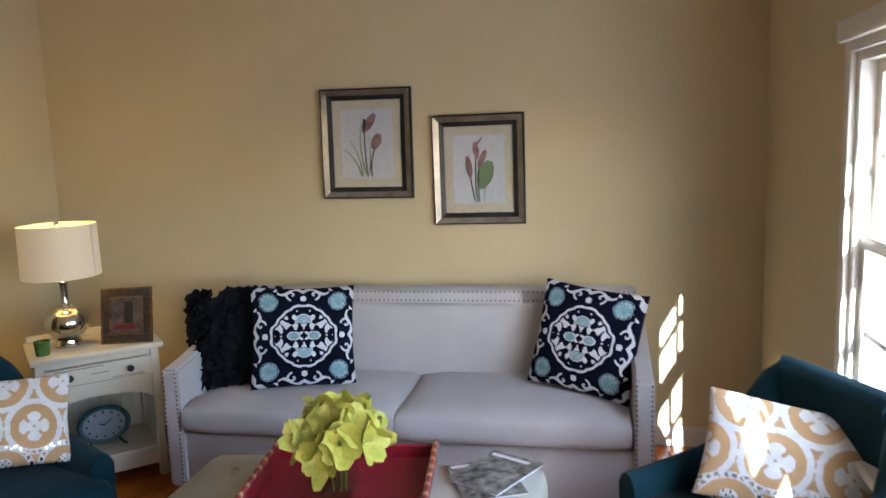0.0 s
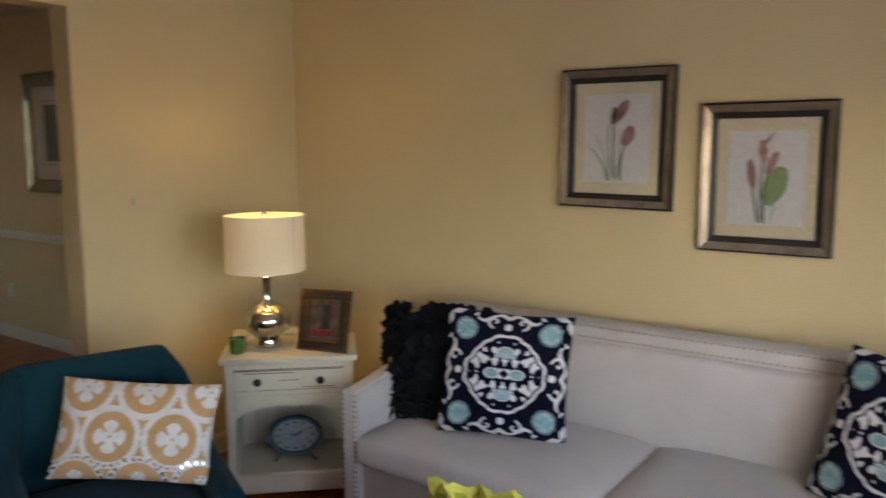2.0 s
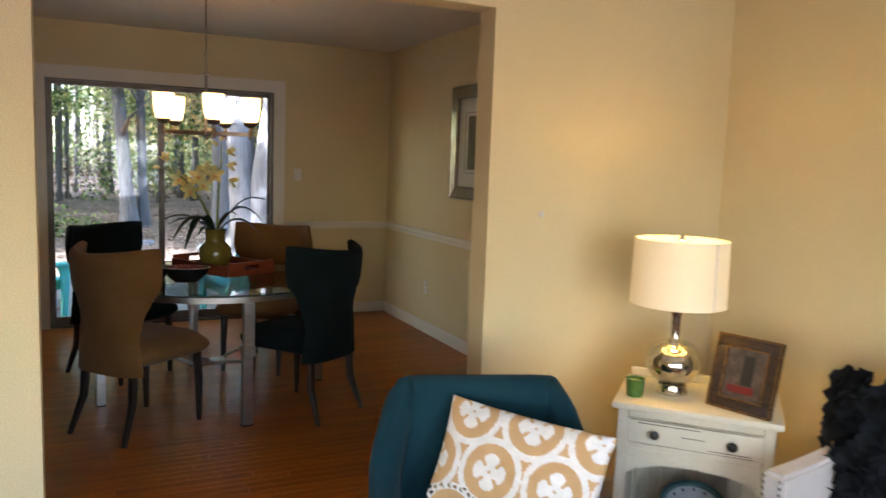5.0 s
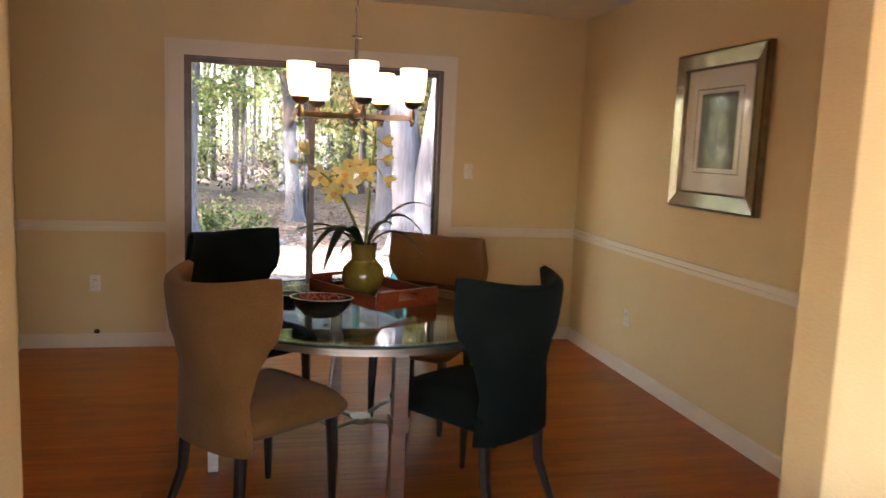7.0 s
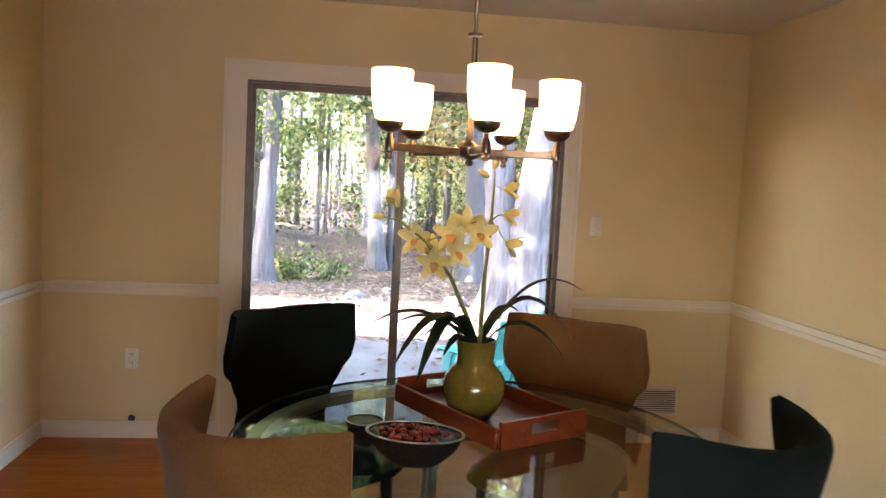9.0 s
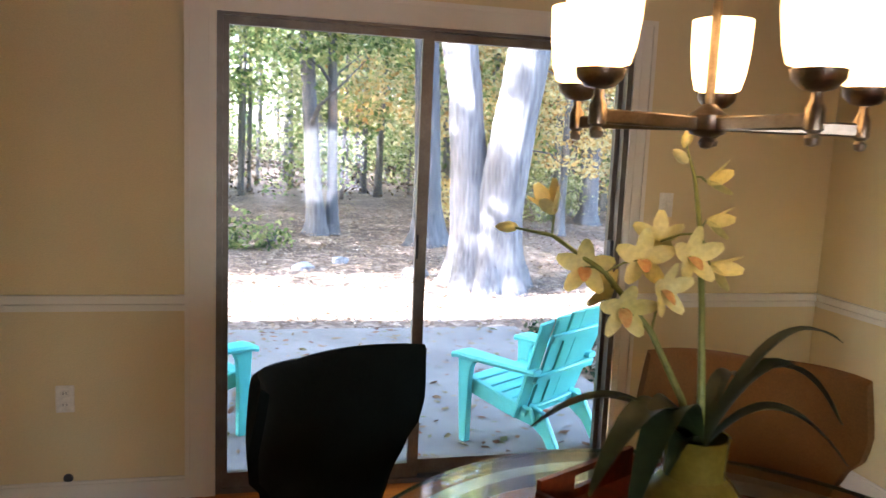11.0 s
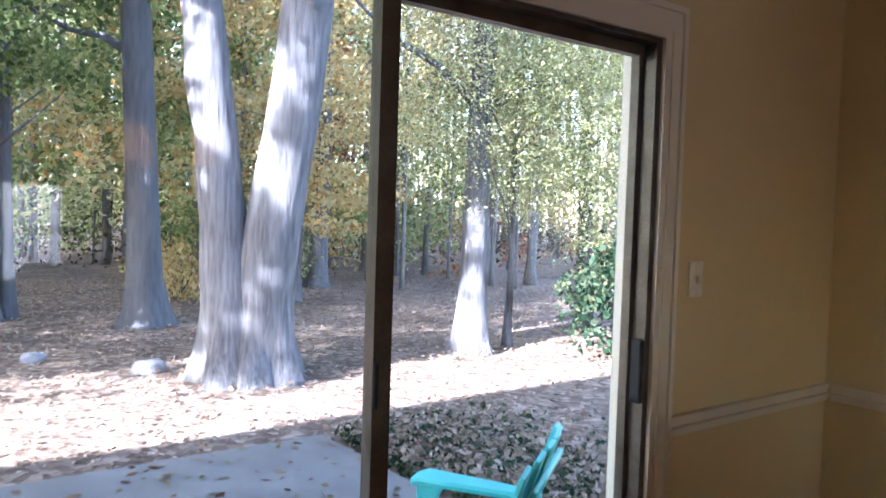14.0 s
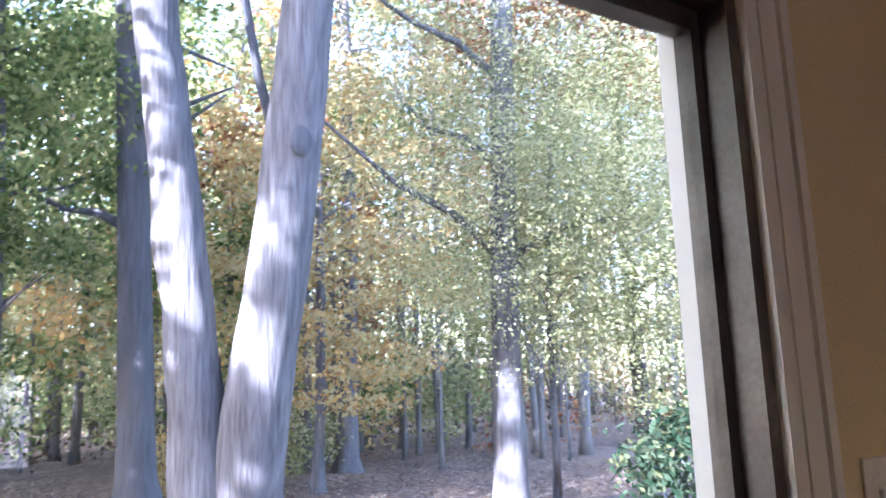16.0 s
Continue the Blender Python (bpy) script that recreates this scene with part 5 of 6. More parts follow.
for c, ld, sz, closed in BLOOMS:
    orchid_bloom(plant, c, ld, sz, closed)
    near = min((Vector(p) for st in (stem_a, stem_b) for p in st), key=lambda p: (p - Vector(c)).length)
    part("flower_stalk", tube(B(), (near, (near + Vector(c)) / 2 + Vector((0, 0, 0.006)), Vector(c)), 0.0025, 5), ORCHID_STEM, plant)
for c, q in (((-0.262, -0.325, 0.462), (-0.5, -0.8, -0.05)), ((-0.263, 0.079, 0.665), (0, 0.3, 1)), ((-0.20, 0.035, 0.625), (0.2, -0.8, 0.5))):
    part("bud", moved(lathe(B(), ((0.0, -0.020), (0.009, -0.012), (0.013, 0.004), (0.009, 0.022), (0.0, 0.034)), 10), Matrix.Translation(c) @ Vector(q).to_track_quat("Z", "Y").to_matrix().to_4x4()), ORCHID, plant)


def bowl(at, r, h, sx, turn, filled, label):
    b = thing("bowl", at, label, "bowl", "black bowls", turn)
    sq = Matrix.Diagonal((1, sx, 1, 1))
    part("shell", moved(lathe(B(), ((0.0, 0.0), (r * 0.42, 0.0), (r * 0.55, h * 0.1), (r * 0.85, h * 0.55), (r, h), (r * 0.96, h), (r * 0.93, h * 0.95)), 36), sq), BLACK_BOWL, b)
    part("lining", moved(lathe(B(), ((r * 0.958, h * 1.001), (r * 0.93, h * 0.93), (r * 0.75, h * 0.5), (r * 0.4, h * 0.2), (0.0, h * 0.18)), 36, caps=False), sq), SILVER_RIM if filled else NUT_BROWN, b)
    part("rim", moved(lathe(B(), ((r * 1.004, h * 0.985), (r * 1.008, h * 1.01), (r * 0.955, h * 1.015), (r * 0.950, h * 0.99)), 36, caps=False), sq), SILVER_RIM, b, "thin silver rim")
    rnd = random.Random(int(r * 1000))
    for k in range(64 if filled else 0):
        a, q = rnd.random() * 6.28, math.sqrt(rnd.random()) * r * 0.74
        bm = B()
        bmesh.ops.create_icosphere(bm, subdivisions=1, radius=rnd.uniform(0.008, 0.012), matrix=Matrix.Translation((q * math.cos(a), q * sx * math.sin(a), h * 0.93 + rnd.uniform(0, 0.02) * (1 - q / r))) @ pose(0, 0, 0, rnd.random() * 90, 0, rnd.random() * 90) @ Matrix.Diagonal((1, 0.75, 0.8, 1)))
        part("berry", bm, BERRY, b, smooth=180)
    return b


bowl((-5.035, 1.02, TZ), 0.138, 0.088, 0.68, 75, True, "oval black bowl of dried red berries on the glass table")
bowl((-5.185, 0.885, TZ), 0.056, 0.075, 1.0, 0, False, "small round black bowl beside the berry bowl")

# chandelier
CC = Vector((-5.38, 1.182, 0))
chand = thing("chandelier", (CC.x, CC.y, 0), "five-light bronze chandelier with lit frosted glass shades", "chandelier")
part("hub", lathe(B(), ((0.0, 1.585), (0.010, 1.588), (0.014, 1.598), (0.008, 1.606), (0.030, 1.612), (0.038, 1.622), (0.038, 1.645), (0.022, 1.655), (0.011, 1.665), (0.0, 1.666)), 28), BRASS, chand)
stem = part("stem", lathe(B(), ((0.0085, 1.66), (0.0085, 1.985), (0.024, 1.988), (0.024, 1.996), (0.006, 2.0), (0.006, 2.10), (0.012, 2.11), (0.012, 2.125), (0.0045, 2.13), (0.0045, 2.50)), 18), BRASS, chand)
part("canopy", lathe(B(), ((0.0, 2.485), (0.02, 2.487), (0.058, 2.515), (0.062, H), (0.0, H)), 28), BRASS, chand)
for k in range(5):
    a = radians(1 + 72 * k)
    R = 0.27
    m = Matrix.Rotation(a, 4, "Z")
    arm = part("arm", moved(box(B(), 0.03, R + 0.01, -0.0075, 0.0075, 1.618, 1.642, 0.003), m), BRASS, chand)
    at = m @ Matrix.Translation((R, 0, 0))
    part("drop", moved(lathe(B(), ((0.0, 1.592), (0.009, 1.595), (0.011, 1.605), (0.007, 1.612), (0.014, 1.617), (0.014, 1.648), (0.008, 1.66), (0.008, 1.672), (0.024, 1.676), (0.038, 1.690), (0.040, 1.704), (0.0, 1.705)), 22), at), BRASS, arm)
    sh = lathe(B(), ((0.030, 1.706), (0.046, 1.712), (0.054, 1.74), (0.060, 1.79), (0.062, 1.855), (0.059, 1.855), (0.056, 1.79), (0.05, 1.743), (0.03, 1.72)), 32)
    part("shade", moved(sh, at), SHADE_GLASS, chand, "lit frosted white glass shade")


# ---- outdoors ----

def litter_mat():
    m, nt, b = node_mat("leaf_litter", 0.95)
    v = texco(nt)
    vo = nt.nodes.new("ShaderNodeTexVoronoi")
    vo.inputs["Scale"].default_value = 14
    nt.links.new(v, vo.inputs["Vector"])
    sep = nt.nodes.new("ShaderNodeSeparateColor")
    nt.links.new(vo.outputs["Color"], sep.inputs[0])
    leaf = ramp(nt, sep.outputs[0], ((0.0, (0.095, 0.062, 0.043)), (0.45, (0.165, 0.114, 0.083)), (0.8, (0.255, 0.19, 0.145)), (1.0, (0.37, 0.295, 0.24))))
    big = ramp(nt, noise_tex(nt, v, 0.6, 4), ((0.35, (0.55, 0.52, 0.5)), (0.65, (1.0, 1.0, 1.0))))
    mul = nt.nodes.new("ShaderNodeMix")
    mul.data_type, mul.blend_type = "RGBA", "MULTIPLY"
    mul.inputs[0].default_value = 1.0
    nt.links.new(leaf, mul.inputs[6])
    nt.links.new(big, mul.inputs[7])
    nt.links.new(mul.outputs[2], b.inputs["Base Color"])
    bump(nt, b, vo.outputs["Distance"], 0.6, 0.03)
    return m


LITTER = litter_mat()
CONCRETE = surface("patio_concrete", (0.135, 0.128, 0.122), (0.195, 0.186, 0.178), 0.9, 2.5, 60, 0.3, dist=0.003)
ROCK = surface("grey_rock", (0.14, 0.15, 0.175), (0.24, 0.25, 0.28), 0.9, 5, 40, 0.6, dist=0.01)
AQUA = surface("aqua_resin", (0.07, 0.47, 0.47), (0.09, 0.55, 0.54), 0.45, 6, 120, 0.05)


def bark(name, dark, light):
    m, nt, b = node_mat(name, 0.95)
    v = texco(nt, (14, 14, 1.6))
    n1 = noise_tex(nt, v, 1.6, 6, 0.7)
    v2 = texco(nt)
    n2 = noise_tex(nt, v2, 1.1, 4)
    c = mixed(nt, ramp(nt, n2, ((0.35, (0, 0, 0)), (0.65, (1, 1, 1)))), ramp(nt, n1, ((0.3, dark), (0.7, light))), ramp(nt, n1, ((0.3, tuple(0.75 * q for q in dark)), (0.7, tuple(0.8 * q for q in light)))))
    nt.links.new(c, b.inputs["Base Color"])
    bump(nt, b, n1, 0.9, 0.03)
    return m


BARK_PALE = bark("pale_grey_bark", (0.05, 0.050, 0.056), (0.20, 0.20, 0.215))
# paler than the near bark: sunlight on the far trunks put into the colour
BARK_FAR = bark("sunlit_far_bark", (0.07, 0.068, 0.066), (0.22, 0.215, 0.21))
BARK_DARK = bark("dark_grey_bark", (0.055, 0.059, 0.068), (0.125, 0.13, 0.145))


def leaf_mat(name, cols):
    m = bpy.data.materials.new(name)
    m.use_nodes = True
    nt = m.node_tree
    nt.nodes.remove(nt.nodes["Principled BSDF"])
    geo, di, tr, mx = (nt.nodes.new("ShaderNode" + k) for k in ("NewGeometry", "BsdfDiffuse", "BsdfTranslucent", "MixShader"))
    c = ramp(nt, geo.outputs["Random Per Island"], tuple((k / (len(cols) - 1), q) for k, q in enumerate(cols)))
    nt.links.new(c, di.inputs[0])
    nt.links.new(c, tr.inputs[0])
    mx.inputs[0].default_value = 0.5
    nt.links.new(di.outputs[0], mx.inputs[1])
    nt.links.new(tr.outputs[0], mx.inputs[2])
    nt.links.new(mx.outputs[0], nt.nodes["Material Output"].inputs[0])
    return m


GREEN_LEAF = leaf_mat("green_leaves", ((0.055, 0.09, 0.035), (0.14, 0.20, 0.075), (0.26, 0.31, 0.12), (0.42, 0.41, 0.19)))
PALE_LEAF = leaf_mat("pale_green_leaves", ((0.15, 0.18, 0.08), (0.28, 0.31, 0.15), (0.42, 0.43, 0.23), (0.56, 0.53, 0.34)))
GOLD_LEAF = leaf_mat("autumn_gold_leaves", ((0.36, 0.21, 0.08), (0.52, 0.38, 0.16), (0.58, 0.48, 0.26), (0.42, 0.41, 0.23)))
RUST_LEAF = leaf_mat("rust_leaves", ((0.15, 0.06, 0.035), (0.30, 0.13, 0.075), (0.40, 0.21, 0.11), (0.24, 0.17, 0.09)))
DRY_LEAF = leaf_mat("fallen_leaves", ((0.15, 0.105, 0.075), (0.24, 0.18, 0.135), (0.33, 0.26, 0.205), (0.44, 0.365, 0.305)))
PATIO_LEAF = leaf_mat("mixed_fallen_leaves", ((0.07, 0.045, 0.03), (0.19, 0.095, 0.06), (0.24, 0.18, 0.11), (0.13, 0.14, 0.07)))
BRUSH = leaf_mat("dark_brush", ((0.03, 0.026, 0.018), (0.07, 0.055, 0.038), (0.12, 0.09, 0.06), (0.20, 0.15, 0.10)))
IVY = leaf_mat("dark_ground_ivy", ((0.015, 0.035, 0.02), (0.03, 0.06, 0.035), (0.06, 0.09, 0.06), (0.11, 0.12, 0.06)))


def leaf_cloud(name, centres, size, material, flat=0.0, seed=1):
    """Many small four-cornered leaves at the given centres, each turned its own way."""
    rs = np.random.RandomState(seed)
    n = len(centres)
    c = np.asarray(centres, float)
    a = rs.normal(size=(n, 3))
    if flat:
        a[:, 2] *= 1 - flat
    a /= np.linalg.norm(a, axis=1)[:, None] + 1e-9
    b = rs.normal(size=(n, 3))
    if flat:
        b[:, 2] *= 1 - flat
    b -= a * (a * b).sum(1)[:, None]
    b /= np.linalg.norm(b, axis=1)[:, None] + 1e-9
    s = size * rs.uniform(0.6, 1.35, n)[:, None]
    v = np.stack((c - a * s, c + b * s * 0.55, c + a * s, c - b * s * 0.55), 1).reshape(-1, 3)
    me = bpy.data.meshes.new(name)
    me.vertices.add(4 * n)
    me.vertices.foreach_set("co", v.ravel())
    me.loops.add(4 * n)
    me.loops.foreach_set("vertex_index", np.arange(4 * n, dtype=np.int32))
    me.polygons.add(n)
    me.polygons.foreach_set("loop_start", np.arange(0, 4 * n, 4, dtype=np.int32))
    me.update(calc_edges=True)
    me.materials.append(material)
    return me


def clumps(rs, middle, spread, count, per, tight):
    """Leaf centres gathered in clumps round a middle."""
    cc = np.asarray(middle) + rs.uniform(-1, 1, (count, 3)) * np.asarray(spread)
    q = (((cc - middle) / spread) ** 2).sum(1)
    cc = cc[q < 1.15]
    pts = np.repeat(cc, per, 0) + rs.normal(size=(len(cc) * per, 3)) * np.asarray(tight)
    return pts


def trunk_points(x, y, z0, h, lean, r, wob, rnd, flare=1.9):
    pts, rad = [], []
    ph = rnd.random() * 6.28
    for k in range(13):
        t = k / 12
        pts.append((x + lean[0] * t + wob * math.sin(t * 5 + ph) * t, y + lean[1] * t + wob * math.cos(t * 4 + ph) * t, z0 + h * t))
        rad.append(r * (1 - 0.55 * t))
    # root flare
    pts = [pts[0], (x, y, z0 + 0.10), (x, y, z0 + 0.32), (x + lean[0] * 0.05, y + lean[1] * 0.05, z0 + 0.75)] + pts[1:]
    rad = [r * flare, r * (1 + (flare - 1) * 0.62), r * (1 + (flare - 1) * 0.28), r * 1.05] + rad[1:]
    return pts, rad


def limbs(bm, pts, rad, rnd, count, length, low=0.35):
    for k in range(count):
        i = int(len(pts) * (low + (0.95 - low) * (k + rnd.random()) / count))
        i = min(len(pts) - 2, i)
        p = Vector(pts[i])
        a = rnd.random() * 6.28
        L = length * rnd.uniform(0.6, 1.2)
        q = p + Vector((math.cos(a), math.sin(a), rnd.uniform(0.25, 0.8))) * L * 0.5
        e = q + Vector((math.cos(a + rnd.uniform(-0.6, 0.6)), math.sin(a + rnd.uniform(-0.6, 0.6)), rnd.uniform(0.1, 0.9))) * L * 0.5
        tube(bm, (p, (p + q) / 2 + Vector((0, 0, 0.05 * L)), q, e), [rad[i] * 0.4, rad[i] * 0.3, rad[i] * 0.2, rad[i] * 0.06], 6)


def tree(x, y, r, h, lean, bark_mat, leaf, leaf_n, label, seed, crown_z=0.72, spread=(2.6, 2.6, 3.0), size=0.06, n=14, low=0.35, wob=0.12):
    rnd = random.Random(seed)
    rs = np.random.RandomState(seed)
    t = thing("tree", (x, y, GZ), label, "tree", "trees behind the house")
    pts, rad = trunk_points(0, 0, -0.05, h, lean, r, wob, rnd)
    bm = tube(B(), pts, rad, n)
    for v in bm.verts:
        if v.co.z < 0.6:
            a = math.atan2(v.co.y, v.co.x)
            k = 1 + 0.22 * max(0, 1 - v.co.z / 0.6) * math.sin(5 * a + seed)
            v.co.x *= k
            v.co.y *= k
    part("trunk", bm, bark_mat, t, smooth=180)
    bm = B()
    limbs(bm, pts, rad, rnd, 9, 2.2, low)
    part("limbs", bm, bark_mat, t, smooth=180)
    if leaf_n:
        mid = (lean[0] * crown_z, lean[1] * crown_z, h * crown_z)
        ob = new("crown", leaf_cloud("crown", clumps(rs, mid, spread, leaf_n // 95, 95, (0.30, 0.30, 0.09)), size, leaf, seed=seed))
        ob.parent = t
        ob["kind"] = "stuff"
    return t


ground = B()
grid_surface(ground, lambda a, b: (lambda x, y: (x, y, GZ + (0.05 * noise.noise((x * 0.35, y * 0.35, 3.0)) + 0.02 * noise.noise((x * 1.3, y * 1.3, 9.0))) * min(1, max(0, (-x - 10.9) / 2.0)) * (1 if -70 < x and -50 < y < 60 else 0)))(-400 + 460 * (1 - (1 - a) ** 3.2) if a < 1 else 60, -300 + 600 * (0.5 + (b - 0.5) * (0.12 + 0.88 * (2 * abs(b - 0.5)) ** 2.6))), 150, 150)
solid("ground", ground, LITTER, "woodland ground covered with brown fallen leaves", "ground", "structure", smooth=180)
solid("patio", box(B(), -10.85, XD - 0.13, -6.0, 2.77, GZ - 0.1, GZ + 0.05, 0.01), CONCRETE, "grey concrete patio slab with scattered leaves", "patio", "structure")
PZ = GZ + 0.05
# unseen rest of the house: upper storey and south part, height set to shade the patio
solid("house_block", cuboids((XD - 0.13, XR + 0.18, -14, YN + 0.18, H + 0.12, 5.85), (XD - 0.13, XR + 0.18, -14, YS - 0.15, GZ, H + 0.12)), SIDING, "unseen block for the rest of the house, sized to shade the patio", "wall", "structure", smooth=None)
solid("house_block_dining", cuboids((XD - 0.13, XP, YS - 0.15, YDL - 0.15, GZ, H + 0.12)), SIDING, "plain pale siding beside the dining room", "wall", "structure", smooth=None)
solid("roof", cuboids((XD - 0.55, XR + 0.5, -14.4, YN + 0.5, 5.85, 6.08)), SIDING, "unseen roof slab, its height set to place the patio's shadow edge", "roof", "structure", smooth=None)
solid("foundation", cuboids((XD - 0.13, XR + 0.18, YS - 0.15, YN + 0.18, GZ - 0.1, -0.101)), CONCRETE, "grey concrete foundation under the floor", "foundation", "structure", smooth=None)

rs0 = np.random.RandomState(11)
# fallen leaves on the slab and on the near ground
pts = np.column_stack((rs0.uniform(-10.8, -7.75, 900), rs0.uniform(-2.5, 2.7, 900), rs0.uniform(PZ + 0.006, PZ + 0.014, 900)))
tagged(new("fallen_leaves", leaf_cloud("fallen_leaves", pts, 0.034, PATIO_LEAF, 0.93, 3)), "brown curled leaves fallen on the patio slab", "leaves", kind="stuff")
pts = np.column_stack((rs0.uniform(-24, -10.9, 34000), rs0.uniform(-7, 13, 34000), rs0.uniform(GZ + 0.01, GZ + 0.06, 34000)))
tagged(new("leaf_litter", leaf_cloud("leaf_litter", pts, 0.027, DRY_LEAF, 0.75, 4)), "loose brown autumn leaves over the woodland ground", "leaves", kind="stuff")
pts = np.column_stack((rs0.uniform(-10.8, -7.7, 7000), 2.8 + np.abs(rs0.normal(0, 0.8, 7000)), rs0.uniform(GZ + 0.01, GZ + 0.14, 7000)))
tagged(new("drifted_leaves", leaf_cloud("drifted_leaves", pts[:4500] + np.array((0.03, 0.05, 0.02)), 0.03, DRY_LEAF, 0.6, 15)), "brown dead leaves lying over the ivy by the patio", "leaves", kind="stuff")
pts = pts[4000:]
tagged(new("ground_ivy", leaf_cloud("ground_ivy", pts, 0.032, IVY, 0.4, 5)), "dark low ivy and dead leaves beside the patio", "ground cover", kind="stuff")

for x, y, s, lab, sd in ((-13.8, 2.38, 0.14, "rounded grey rock in the leaves", 3), (-14.3, 0.95, 0.11, "flat pale grey stone in the leaves", 8), (-14.9, 1.5, 0.10, "small grey stone half buried in leaves", 5)):
    bm = B()
    bmesh.ops.create_icosphere(bm, subdivisions=3, radius=1.0)
    for v in bm.verts:
        k = 1 + 0.28 * noise.noise(v.co * 1.3 + Vector((sd, 0, 0))) + 0.08 * noise.noise(v.co * 4)
        v.co = Vector((v.co.x * 1.15 * s * k, v.co.y * 1.3 * s * k, v.co.z * 0.72 * s * k))
    solid("rock", bm, ROCK, lab, "rock", group="rocks", at=pose(x, y, GZ + s * 0.22), smooth=50)

# the great double-stemmed tree
big = thing("double_tree", (-13.05, 3.07, GZ), "huge pale grey tree that forks low into two trunks", "tree")
rnd = random.Random(2)
pa = [(0.02, -0.10, -0.05), (0.02, -0.12, 0.35), (0.0, -0.17, 0.9), (0.0, -0.25, 1.6), (0.0, -0.34, 2.4), (0.0, -0.47, 3.4), (-0.05, -0.66, 5.0), (-0.1, -0.9, 7.0), (-0.2, -1.3, 9.5), (-0.2, -1.8, 13)]
pb = [(0.05, 0.12, -0.05), (0.07, 0.12, 0.35), (0.12, 0.13, 0.9), (0.26, 0.17, 1.6), (0.36, 0.25, 2.4), (0.44, 0.36, 3.4), (0.5, 0.50, 5.0), (0.4, 0.7, 7.0), (0.4, 1.1, 9.5), (0.5, 1.6, 13)]
for pts, rad, sd in ((pa, [0.44, 0.34, 0.27, 0.225, 0.205, 0.195, 0.185, 0.17, 0.14, 0.09], 1), (pb, [0.50, 0.37, 0.31, 0.27, 0.25, 0.24, 0.23, 0.20, 0.16, 0.10], 4)):
    bm = tube(B(), [Vector(p) for p in pts], rad, 20)
    bmesh.ops.subdivide_edges(bm, edges=[e for e in bm.edges if abs(e.verts[0].co.z - e.verts[1].co.z) > 0.1], cuts=3)
    for v in bm.verts:
        a = math.atan2(v.co.y, v.co.x)
        k = 0.07 * max(0, 1 - v.co.z / 0.7) * math.sin(6 * a + sd)
        v.co.x += k * math.cos(a) * 1.5
        v.co.y += k * math.sin(a) * 1.5
        v.co += Vector((noise.noise(v.co * 1.6), noise.noise(v.co * 1.6 + Vector((9, 0, 0))), 0)) * 0.035
    part("trunk", bm, BARK_PALE, big, smooth=180)
bm = B()
limbs(bm, pa, [0.3] * 10, rnd, 6, 3.5, 0.6)
limbs(bm, pb, [0.3] * 10, rnd, 6, 3.5, 0.6)
tube(bm, ((0.1, 0.42, 3.6), (0.1, 0.2, 4.4), (0.05, 0.0, 5.6), (0.0, -0.1, 7.0)), [0.05, 0.045, 0.035, 0.02], 6)
part("limbs", bm, BARK_DARK, big, smooth=180)
knot = B()
bmesh.ops.create_icosphere(knot, subdivisions=2, radius=0.12, matrix=Matrix.Translation((0.69, 0.36, 3.65)) @ Matrix.Diagonal((0.12, 0.8, 1.1, 1)))
part("knot", knot, BARK_DARK, big, "dark knot on the trunk")
ob = new("crown", leaf_cloud("crown", clumps(np.random.RandomState(3), (0, 0, 10.5), (4.5, 4.5, 3.2), 150, 60, 0.4), 0.13, GREEN_LEAF, seed=5))
ob.parent, ob["kind"] = big, "stuff"

# other trees that can be told apart
tree(-16.9, 3.20, 0.235, 15, (0.0, -0.6), BARK_DARK, GREEN_LEAF, 18000, "tall straight dark-barked tree", 21, 0.75)
tree(-18.2, 1.38, 0.15, 12, (-0.2, -0.9), BARK_PALE, GREEN_LEAF, 24000, "slim pale leaning tree", 22, 0.6, (3, 3, 4))
tree(-18.3, 1.68, 0.10, 11, (-0.2, -0.3), BARK_DARK, GREEN_LEAF, 14000, "slim dark tree beside a pale one", 23, 0.6, (2.5, 2.5, 3.5))
tree(-13.15, 6.0, 0.17, 12, (0.0, 0.2), BARK_PALE, PALE_LEAF, 54000, "grey tree at the edge of the sunlit ground", 24, 0.36, (1.7, 1.9, 2.6), 0.019)
tree(-13.3, 6.75, 0.045, 6, (0.1, 0.15), BARK_PALE, PALE_LEAF, 76000, "thin pale sapling with light green leaves", 25, 0.62, (1.5, 1.6, 1.9), 0.019)
tree(-12.6, 8.6, 0.10, 8, (0.2, -0.4), BARK_DARK, PALE_LEAF, 120000, "leafy pale green young tree in sun", 26, 0.42, (1.8, 2.2, 2.2), 0.019)
tree(-14.0, 9.0, 0.12, 11, (0.0, -0.5), BARK_DARK, RUST_LEAF, 30000, "tree with rust-coloured autumn leaves", 27, 0.66, (2.2, 2.6, 2.0), 0.05)
tree(-18.6, 6.3, 0.09, 9, (0.0, 0.2), BARK_PALE, GOLD_LEAF, 16000, "thin tree with golden autumn leaves", 28, 0.42, (2.2, 2.2, 2.6), 0.055)
tree(-15.8, -0.6, 0.16, 12, (0.1, 0.5), BARK_PALE, GREEN_LEAF, 26000, "leafy green tree at the edge of the patio view", 29, 0.40, (2.2, 2.0, 2.6), 0.05)
tree(-17.5, -2.6, 0.24, 14, (0.2, 0.2), BARK_DARK, GREEN_LEAF, 24000, "stout dark tree among the leaves", 30, 0.55, (3, 3, 4), 0.06)
tree(-21.0, 8.0, 0.20, 15, (0.1, 0.1), BARK_PALE, GOLD_LEAF, 20000, "tall pale tree with yellowing leaves", 31, 0.5, (3, 3, 4), 0.065)

